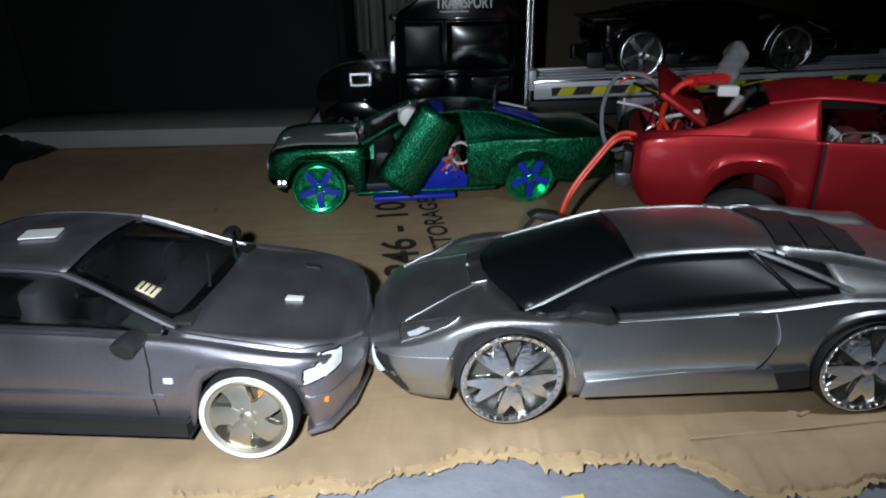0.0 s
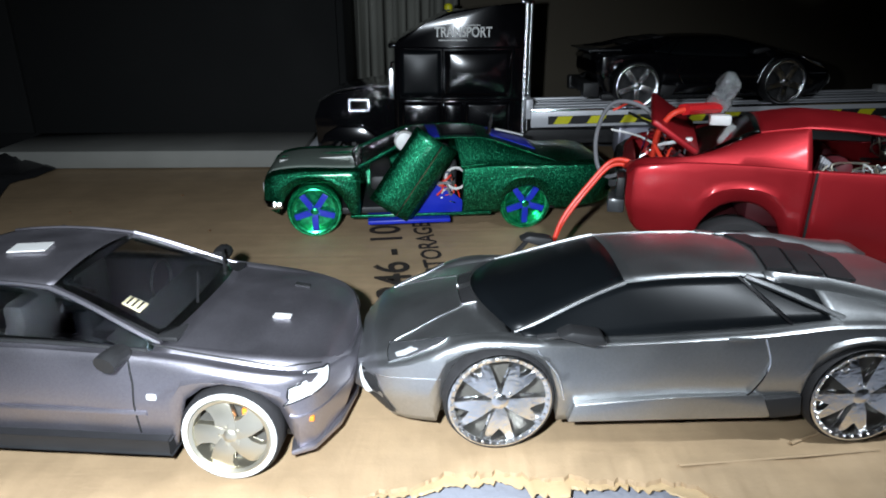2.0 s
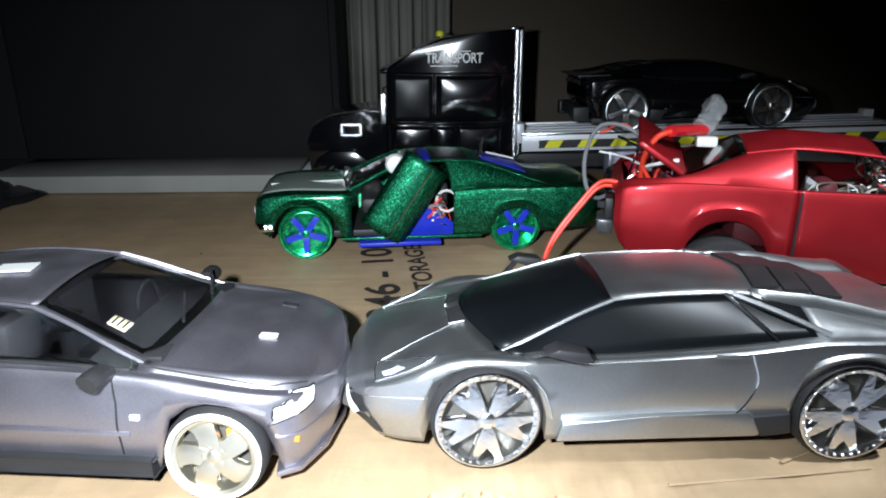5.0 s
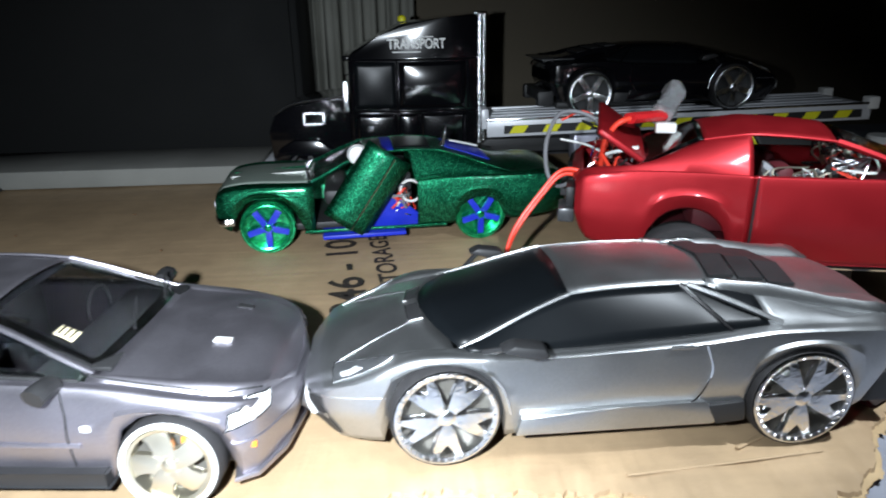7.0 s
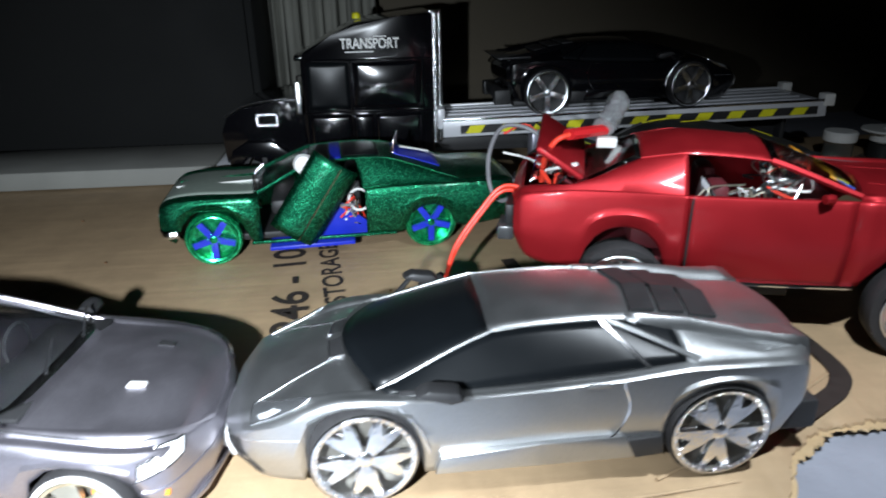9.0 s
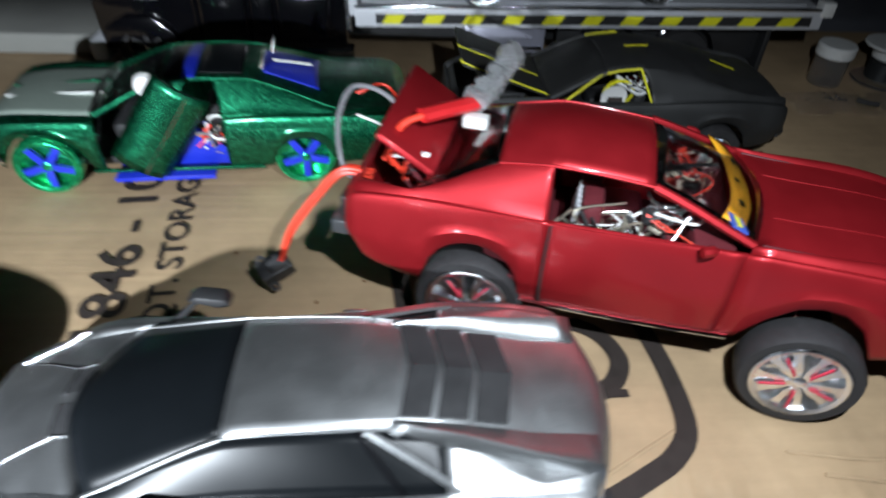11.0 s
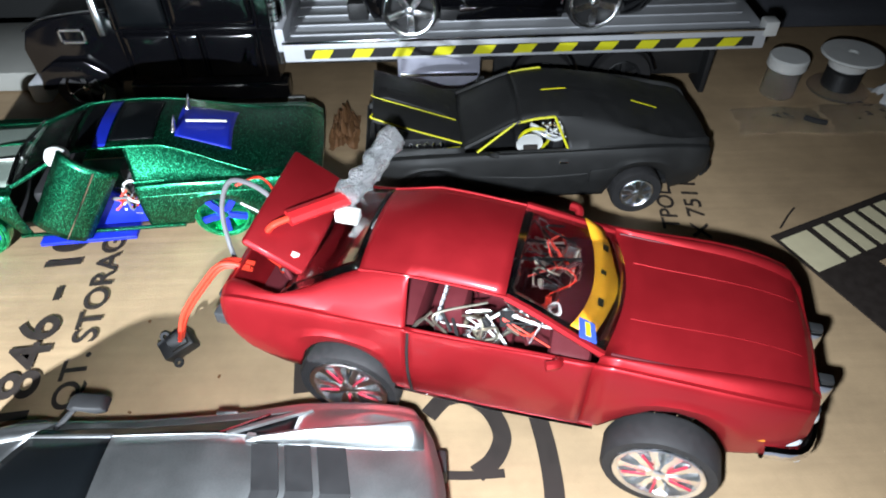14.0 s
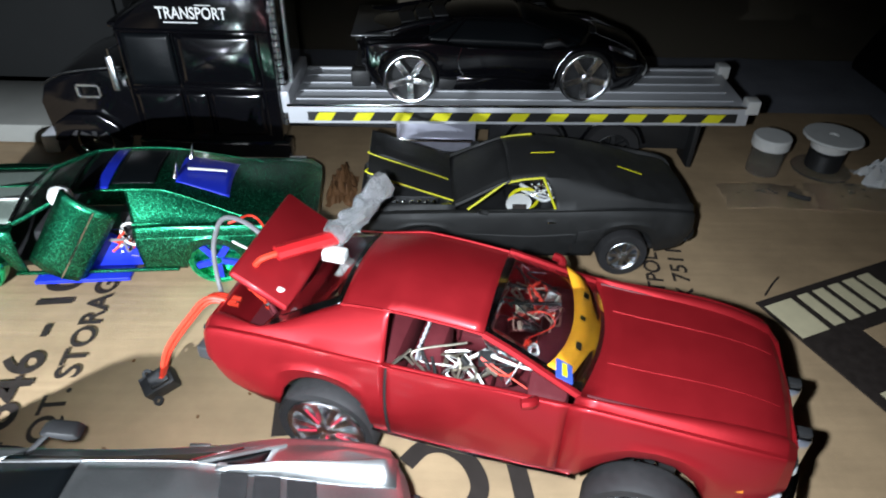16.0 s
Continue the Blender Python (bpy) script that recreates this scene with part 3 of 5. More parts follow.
solo("wall_north", box(-1.0, 1.4, 0.64, 0.70, -0.75, 1.3), WALL, "dull brown grey wall behind the table", "wall", kind="structure")
solo("wall_south", box(-1.0, 1.4, -1.26, -1.2, -0.75, 1.3), WALL, "dull wall of the dark room", "wall", kind="structure")
solo("wall_west", box(-1.06, -1.0, -1.26, 0.70, -0.75, 1.3), WALL, "dull wall of the dark room", "wall", kind="structure")
solo("wall_east", box(1.4, 1.46, -1.26, 0.70, -0.75, 1.3), WALL, "dull wall of the dark room", "wall", kind="structure")
solo("ceiling", box(-1.06, 1.46, -1.26, 0.70, 1.3, 1.35), WALL, "dim ceiling of the dark room", "ceiling", kind="structure")
solo("floor", box(-1.06, 1.46, -1.26, 0.70, -0.80, -0.75), DARK, "dark floor of the room", "floor", kind="structure")

# black cabinet, curtain, pale board behind the models
cabinet = thing("black_cabinet", pose(0, 0, 0), "large black cabinet standing at the back of the table", "cabinet")
part("body", box(-0.75, -0.101, 0.492, 0.60, -0.006, 0.55, 0.004), BLACK_PANEL, cabinet)
part("door", box(-0.415, -0.108, 0.486, 0.4915, 0.012, 0.54, 0.0015), BLACK_PANEL, cabinet, "flat black cabinet door")
part("door", box(-0.74, -0.418, 0.486, 0.4915, 0.012, 0.54, 0.0015), BLACK_PANEL, cabinet, "flat black cabinet door")
bm = bmesh.new()
prev = None
for i in range(61):
    x = -0.12 + 0.135 * i / 60
    y = 0.600 + 0.007 * math.sin(i * 0.62) + 0.004 * math.sin(i * 1.7)
    cur = (bm.verts.new((x, y, -0.006)), bm.verts.new((x + 0.004 * math.sin(i), y, 0.5)))
    if prev:
        bm.faces.new((prev[0], cur[0], cur[1], prev[1]))
    prev = cur
solo("curtain", bm, CURTAIN, "grey curtain strip hanging in folds beside the cabinet", "curtain", thick=0.001)
solo("pale_board", box(-0.40, -0.132, 0.385, 0.47, 0.0005, 0.016, 0.0015), SLAB, "pale grey board lying behind the cardboard", "board")
solo("dark_bag", prism([(0.60, -0.005), (0.80, -0.005), (0.82, 0.20), (0.72, 0.22), (0.66, 0.12)], 0.50, 0.60, 0.012), BLACK_PANEL, "black bag leaning at the back of the table", "bag")


# ---- model supercars (silver on the board, black on the truck bed) ----
def supercar(name, m, paint, label, group, rim_mats, spoiler=False):
    car = thing(name, m, label, "model car", group)
    s = dict(x=[0.1075, 0.099, 0.048, 0.012, -0.026, -0.047, -0.074, -0.0890, -0.0925], xt=[0.108, 0.102, 0.067, 0.017, -0.020, -0.046, -0.074, -0.097, -0.1005],
             w=[0.0220, 0.0318, 0.0390, 0.0388, 0.0395, 0.0405, 0.0402, 0.0380, 0.0345], flow=0.5, zb=[0.0095, 0.0065, 0.0075, 0.0095, 0.0095, 0.0100, 0.010, 0.013, 0.018],
             zs=[0.0190, 0.0255, 0.0365, 0.0375, 0.0400, 0.0430, 0.0425, 0.0405, 0.0370], zc=[0.0220, 0.0295, 0.0420, 0.0545, 0.0560, 0.0535, 0.0475, 0.0440, 0.0400],
             roof_w=[0.0235, 0.0225, 0.0215], soft=0.35, hump=0.0022, tuck=0.004, bulge=1.01, waist=0.5, ledge=0.004, crown=0.0022, swell=0.0006, flare=0.001,
             arches=[(0.060, 0.0170, 0.0190), (-0.060, 0.0170, 0.0190)],
             cut={(2, 4): "windshield", (2, 3): "side_window", (3, 3): "side_window", (4, 3): "side_window"})
    skin, rows = car_skin(s)
    for (kind, sgn), bm in skin.items():
        if kind == "body":
            tree = BVHTree.FromBMesh(bm)
        part(kind, bm, paint if kind == "body" else TINT, car, "" if kind == "body" else "black tinted glass", thick=0.0007)
    pillar_bars(car, rows, 2.0, 3.0, paint, 0.0009)
    pillar_bars(car, rows, 3.0, 5.0, paint, 0.0003, 4, "roof_rail")
    for sgn in (1, -1):
        # slanted bar at the rear of the side window, and the pillar between the panes
        a, b = line_value(rows[4], 4.15), line_value(rows[3], 5.15)
        part("pillar", tube([(a.x, a.y * sgn, a.z), ((a.x + b.x) / 2, (a.y + b.y) / 2 * sgn, (a.z + b.z) / 2 + 0.0006), (b.x, b.y * sgn, b.z + 0.0004)], 0.0011, 6, 3), paint, car)
        a, b = line_value(rows[4], 4.05), line_value(rows[3], 4.45)
        part("pillar", tube([(a.x, a.y * sgn, a.z), (b.x, b.y * sgn, b.z)], 0.0008, 6, 1), GLOSS, car, "glossy black window post")
        # door seams, sill skirt, intake, lamp, mirror
        y = 0.0398 * sgn
        part("door_seam", tube([(-0.025, y * 1.0, 0.0395), (-0.0275, y * 1.015, 0.030), (-0.0235, y * 1.012, 0.0205), (-0.018, y * 1.0, 0.0165)], 0.00035, 5, 5), CHROME, car)
        part("door_seam", tube([(0.049, y * 0.975, 0.0372), (0.045, y * 1.0, 0.0325), (0.041, y * 1.008, 0.027), (0.0385, y * 1.005, 0.018)], 0.00035, 5, 5), BRIGHT, car)
        skirt = prism([(0.037, 0.0095), (0.035, 0.0165), (0.002, 0.0185), (-0.026, 0.0192), (-0.034, 0.013), (-0.03, 0.0100)], y - sgn * 0.004, y + sgn * 0.0008, 0.0006)
        part("side_skirt", skirt, paint, car)
        scoop = prism([(-0.031, 0.010), (-0.0275, 0.0175), (-0.040, 0.0185), (-0.041, 0.011)], y - sgn * 0.008, y + sgn * 0.0012, 0.0006)
        part("air_intake", scoop, DARK, car, "black side intake")
        part("door_handle", box(-0.021, -0.013, y - 0.0006, y + 0.0006, 0.0387, 0.0398, 0.0003), paint, car)
        lamp = [(0.0952, 0.0226, 0.0290), (0.0948, 0.0302, 0.0252), (0.0789, 0.0325, 0.0335), (0.0754, 0.0314, 0.0358)]
        part("headlight", drape(tree, lamp, 0.0003, sgn), DARKLENS, car, "dark angular headlight with bright outline")
        part("lamp_outline", drape_line(tree, lamp, sgn, 0.0003, True, 0.0003), BRIGHT, car)
        part("lamp_lens", drape(tree, [(0.0925, 0.0272, 0.0275), (0.0915, 0.0292, 0.0270), (0.0850, 0.0300, 0.0310), (0.0875, 0.0285, 0.0305)], 0.0007, sgn, 3), LAMPGLASS, car)
        part("hood_vent", drape(tree, [(0.0715, 0.0020, 0.041), (0.0705, 0.0125, 0.040), (0.0655, 0.0135, 0.042), (0.0675, 0.0020, 0.0425)], 0.0003, sgn), DARK, car, "black hood vent")
        part("vent_edge", drape_line(tree, [(0.0718, 0.0018, 0.041), (0.0708, 0.0127, 0.040), (0.0658, 0.0138, 0.042)], sgn, 0.00035, False, 0.0003), BRIGHT, car)
        part("nose_intake", drape(tree, [(0.1055, 0.0222, 0.0210), (0.0996, 0.0296, 0.0220), (0.0935, 0.0305, 0.0085), (0.1010, 0.0270, 0.0085)], 0.0003, sgn), DARK, car, "black nose intake")
        part("nose_trim", drape(tree, [(0.1056, 0.0212, 0.0218), (0.1046, 0.0275, 0.0142), (0.1004, 0.0292, 0.0165)], 0.0008, sgn, 4), WHITE, car, "small white nose triangle")
        part("bumper_seam", drape_line(tree, [(0.0997, 0.0293, 0.0230), (0.0900, 0.0335, 0.0238), (0.0790, 0.0365, 0.0245)], sgn, 0.00022), BRIGHT, car)
        part("hood_seam", drape_line(tree, [(0.0952, 0.0226, 0.0290), (0.0870, 0.0200, 0.0320), (0.0760, 0.0155, 0.0365), (0.0672, 0.0120, 0.0395)], sgn, 0.0003), BRIGHT, car)
        head = prism([(0.0435, 0.0440), (0.0390, 0.0462), (0.0295, 0.0448), (0.0275, 0.0415), (0.0320, 0.0405)], 0.0395 * sgn, 0.0465 * sgn, 0.0012)
        mirror = part("side_mirror", head, DARK, car, "black wedge mirror")
        part("mirror_arm", tube([(0.0470, y * 0.88, 0.0385), (0.0400, y * 1.05, 0.0430)], 0.0011, 6, 1), DARK, mirror)
    # raised rails that flank the engine louvres, tilted inwards and widening to the tail
    for sgn in (1, -1):
        bm = bmesh.new()
        edge = []
        for i in range(13):
            f = i / 12
            x, yi, yo = -0.031 - 0.062 * f, 0.0188, 0.0200 + 0.0100 * f
            zi, zo = skin_z(rows, x, yi) + 0.0004, skin_z(rows, x, yo) + 0.0004 + 0.0026 * min(1, f * 3) * (1 if f < 0.95 else 0.6)
            edge.append((bm.verts.new((x, yi * sgn, zi)), bm.verts.new((x, yo * sgn, max(zo, zi + 0.0006))), bm.verts.new((x, (yo + 0.003) * sgn, skin_z(rows, x, yo + 0.003)))))
        for a, b in zip(edge, edge[1:]):
            bm.faces.new((a[0], b[0], b[1], a[1]))
            bm.faces.new((a[1], b[1], b[2], a[2]))
        part("deck_rail", bm, paint, car, thick=0.0006)
    # roof louvres: chevron slats over the engine
    for i, (x0, x1) in enumerate(((-0.0335, -0.0425), (-0.0445, -0.0535), (-0.0555, -0.0655))):
        bm = bmesh.new()
        w = 0.0175
        us = [3 + k * 0.05 for k in range(81)]
        spine = [line_value(rows[5], u) for u in us]
        rail = [line_value(rows[4], u) for u in us]
        pts = [(x0, -w), (x0 - 0.003, 0), (x0, w), (x1, w), (x1 - 0.003, 0), (x1, -w)]
        top = []
        for px, py in pts:
            q = min(range(81), key=lambda n: abs(spine[n].x - px))
            f = abs(py) / max(0.018, rail[q].y)
            top.append(bm.verts.new((px, py, spine[q].z + (rail[q].z - spine[q].z) * f + 0.0022 - (0.0008 if px > x1 + 0.002 else 0))))
        bm.faces.new(top)
        bmesh.ops.triangulate(bm, faces=bm.faces[:])
        part("louvre", bm, DARK, car, "black roof louvre", thick=0.0012, smooth=False)
    part("rear_bumper", box(-0.1000, -0.092, -0.022, 0.022, 0.012, 0.021, 0.0015), DARK, car)
    for sgn in (1, -1):
        part("rear_wing_fin", box(-0.1015, -0.088, 0.027 * sgn - 0.005, 0.027 * sgn + 0.005, 0.009, 0.021, 0.0015), DARK, car)
    part("chassis", box(-0.085, 0.09, -0.028, 0.028, 0.006, 0.011, 0.001), DARK, car)
    if spoiler:
        part("spoiler", box(-0.099, -0.072, -0.033, 0.033, 0.0452, 0.0464, 0.0005), DARKLENS, car, "dark grey rear spoiler")
        for sgn in (1, -1):
            part("spoiler_strut", box(-0.095, -0.090, 0.02 * sgn - 0.001, 0.02 * sgn + 0.001, 0.038, 0.0455), DARK, car)
    for x, turn in ((0.060, 4), (-0.060, 0)):
        for sgn in (1, -1):
            wheel(car, x, 0.0352 * sgn, 0.0182, 0.0184, 0.012, 0.0172, 5, rim_mats, "fork" if not spoiler else "bar", sgn, turn)
    return car


supercar("model_supercar", pose(0.060, 0.0365, 0, 0, 0, 180), SILVER, "silver grey model supercar with chrome wheels on cardboard", "model cars", (RUBBER, WHEELPLATE, WHEELPLATE, PALEMETAL))
BED_TILT = -1.4
supercar("model_supercar", pose(0.2075, 0.3905, 0.0575, 0, BED_TILT, 0.5), GLOSS, "gloss black model supercar standing on the truck bed", "model cars", (RUBBER, WHEELPLATE, WHEELPLATE, DARK), True)


# ---- grey sedan ----
def sedan():
    car = thing("model_sedan", pose(-0.1401, 0.0309, 0, 0, 0, -5.5), "violet grey model coupe with white tyre bands", "model car", "model cars")
    s = dict(x=[0.0915, 0.0850, 0.0355, 0.007, -0.028, -0.048, -0.078, -0.100, -0.104], xt=[0.0918, 0.0885, 0.0435, 0.002, -0.024, -0.045, -0.072, -0.100, -0.105],
             w=[0.0130, 0.0328, 0.0395, 0.0393, 0.0393, 0.0395, 0.0395, 0.0375, 0.0340], zb=[0.0065, 0.0055, 0.0075, 0.0075, 0.0075, 0.0075, 0.008, 0.008, 0.010],
             zs=[0.0262, 0.0312, 0.0395, 0.0410, 0.0415, 0.0420, 0.0420, 0.0410, 0.0370], zc=[0.0275, 0.0352, 0.0450, 0.0588, 0.0602, 0.0588, 0.0465, 0.0450, 0.0400],
             roof_w=[0.0258, 0.0258, 0.0250], tuck=0.002, bulge=1.02, waist=0.55, ledge=0.004, crown=0.0025, swell=0.0011, flare=0.0014,
             arches=[(0.060, 0.0148, 0.0172), (-0.060, 0.0148, 0.0172)],
             cut={(2, 4): "windshield", (2, 3): "side_window", (3, 3): "side_window", (4, 3): "side_window", (5, 4): "rear_window"})
    skin, rows = car_skin(s)
    tree = BVHTree.FromBMesh(skin[("body", 0)])
    for (kind, sgn), bm in skin.items():
        glazed = "wind" in kind
        part(kind, bm, GLASS if glazed else GREY, car, "clear window" if glazed else "", thick=0.0003 if glazed else 0.0007)
    pillar_bars(car, rows, 2.0, 3.0, GREY, 0.0011)
    pillar_bars(car, rows, 3.0, 5.0, GREY, 0.0008, 4, "roof_rail")
    pillar_bars(car, rows, 2.05, 5.0, DARK, 0.0008, 3, "window_seal")
    for sgn in (1, -1):
        a, b = line_value(rows[4], 4.1), line_value(rows[3], 4.2)
        part("pillar", tube([(a.x, a.y * sgn, a.z), (b.x, b.y * sgn, b.z)], 0.0014, 6, 1), DARK, car)
        a, b = line_value(rows[4], 2.03), line_value(rows[4], 2.97)
        part("window_gasket", tube([(a.x - 0.001, (a.y - 0.002) * sgn, a.z), (b.x - 0.001, (b.y - 0.002) * sgn, b.z - 0.0008)], 0.0014, 6, 1), DARK, car, "black windscreen gasket")
        y = 0.0402 * sgn
        lamp = [(0.0885, 0.0245, 0.0318), (0.0885, 0.0272, 0.0272), (0.0775, 0.0368, 0.0255), (0.0780, 0.0360, 0.0305)]
        part("headlight", drape(tree, lamp, 0.0005, sgn), LENS, car, "clear faceted headlight")
        part("lamp_outline", drape_line(tree, lamp, sgn, 0.0004, True, 0.0003), DARK, car)
        part("side_lamp", box(0.0355, 0.0385, y - 0.0007, y + 0.0007, 0.0265, 0.0285, 0.0004), WHITE, car, "small white side lamp")
        part("bumper_lamp", box(0.0832, 0.0850, sgn * 0.0335 - 0.0007, sgn * 0.0335 + 0.0007, 0.0165, 0.0185, 0.0003), AMBER, car)
        part("side_moulding", box(-0.030, 0.0345, y - 0.0002, y + 0.0009, 0.0205, 0.0222, 0.0003), GREY, car)
        part("side_skirt", box(-0.041, 0.0405, y - sgn * 0.005, y + sgn * 0.0004, 0.0068, 0.0122, 0.0008), DARK, car, "black scuffed side skirt")
        part("door_seam", drape_line(tree, [(0.0315, 0.0392, 0.0400), (0.0320, 0.041, 0.032), (0.0310, 0.041, 0.024), (0.0305, 0.040, 0.0125)], sgn, 0.00035), DARK, car)
        part("door_seam", drape_line(tree, [(-0.031, 0.039, 0.0405), (-0.031, 0.041, 0.030), (-0.031, 0.039, 0.0105)], sgn, 0.00035), DARK, car)
        part("door_handle", box(-0.027, -0.019, y, y + sgn * 0.0012, 0.0325, 0.0340, 0.0003), CHROME, car)
        part("side_mirror", tube([(0.0290, y * 0.95, 0.0415), (0.0285, y * 1.08, 0.0420), (0.0280, y * 1.15, 0.0415)], 0.0036, 10, 4, 0.85), DARK, car, "black mirror")
        part("hood_seam", drape_line(tree, [(0.0865, 0.0265, 0.0335), (0.076, 0.0335, 0.0355), (0.058, 0.0352, 0.0395), (0.037, 0.0350, 0.0430)], sgn, 0.00035), DARK, car)
        part("bumper_line", drape_line(tree, [(0.0780, 0.0375, 0.0200), (0.0850, 0.0330, 0.0198), (0.0900, 0.0200, 0.0195), (0.0918, 0.0, 0.0195)], sgn, 0.0006), GREY, car)
    for sgn in (1, -1):
        pane(on_skin(rows, [(0.0735, 0.0112 * sgn), (0.0735, 0.0134 * sgn), (0.0680, 0.0142 * sgn), (0.0680, 0.0116 * sgn)], 0.0005), WHITE if sgn < 0 else DARK, car, "hood_vent", "", 0.0006)
    part("front_lip", plate([(0.0775, -0.0365), (0.0845, -0.0325), (0.0900, -0.0190), (0.0920, 0), (0.0900, 0.0190), (0.0845, 0.0325), (0.0775, 0.0365), (0.076, 0.03), (0.076, -0.03)], 0.0046, 0.0066, 0.0006), GREY, car)
    part("grille", drape(tree, [(0.092, 0.012, 0.0170), (0.092, -0.012, 0.0170), (0.091, -0.012, 0.0085), (0.091, 0.012, 0.0085)], 0.0004, 1), DARK, car)
    part("cowl", box(0.036, 0.0430, -0.031, 0.031, 0.0412, 0.0430, 0.0005), DARK, car)
    for a in (-0.012, 0.012):
        part("wiper", tube([(0.0420, a, 0.0462), (0.037, a + 0.012, 0.0480), (0.034, a + 0.019, 0.0485)], 0.0005, 5, 4), DARK, car)
    sticker = overlay(rows, 2.30, 2.46, 0.20, 0.36, 0.0006, 4, False)
    for v in sticker.verts:
        v.co.y *= -1
    part("windshield_sticker", sticker, CREAM, car, "pale windscreen sticker", thick=0.0003)
    for k in range(3):
        bar = overlay(rows, 2.325 + 0.045 * k, 2.34 + 0.045 * k, 0.215, 0.345, 0.0010, 3, False)
        for v in bar.verts:
            v.co.y *= -1
        part("sticker_bar", bar, INK, car, thick=0.0002)
    part("roof_sticker", box(-0.006, 0.006, -0.004, 0.004, 0, 0.0004), WHITE, car, "white paper sticker", pose(-0.0190, -0.0030, 0.0604, 0, 0, 12))
    part("dashboard", box(0.018, 0.034, -0.033, 0.033, 0.030, 0.041, 0.002), CABIN, car)
    for sgn in (1, -1):
        part("seat", join(box(-0.012, 0.010, sgn * 0.016 - 0.009, sgn * 0.016 + 0.009, 0.014, 0.024, 0.003), box(-0.018, -0.010, sgn * 0.016 - 0.009, sgn * 0.016 + 0.009, 0.018, 0.049, 0.003)), CABIN, car)
    wh = lathe([(0.0075, -0.0006), (0.0082, 0), (0.0075, 0.0006), (0.0068, 0), (0.0075, -0.0006)], 24)
    part("steering_wheel", wh, CABIN, car, m=pose(0.015, 0.016, 0.041, 0, -25, 90))
    part("interior_trim", tube([(0.0, -0.020, 0.046), (0.003, -0.012, 0.043), (-0.004, -0.008, 0.048), (0.001, -0.003, 0.044)], 0.0012, 6, 5), CHROME, car)
    part("cabin_floor", box(-0.08, 0.045, -0.034, 0.034, 0.010, 0.013), DARK, car)
    part("rear_bench", join(box(-0.055, -0.035, -0.03, 0.03, 0.012, 0.026, 0.003), box(-0.064, -0.053, -0.03, 0.03, 0.02, 0.044, 0.003)), CABIN, car)
    part("chassis", box(-0.085, 0.080, -0.027, 0.027, 0.0055, 0.010, 0.001), DARK, car)
    for x, turn in ((0.060, 2), (-0.060, 0)):
        for sgn in (1, -1):
            b = wheel(car, x, 0.0362 * sgn, 0.0145, 0.0158, 0.010, 0.0132, 5, (RUBBER, GOLD, GOLD, PALEMETAL), "swirl", sgn, turn, -4, True)
            part("brake_caliper", box(0.003, 0.0075, -0.0012, 0.001, 0.0005, 0.0075, 0.0006), AMBER, b, "orange brake caliper")
    return car


sedan()


def clutter_wires(parent, spots, count, mats, spread, seed, name="wire", r=0.0005):
    rnd = random.Random(seed)
    for i in range(count):
        c = Vector(rnd.choice(spots))
        pts = [c + Vector([rnd.uniform(-q, q) for q in spread]) for _ in range(4)]
        part(name, tube([tuple(p) for p in pts], r * rnd.uniform(0.7, 1.5), 5, 5), rnd.choice(mats), parent)


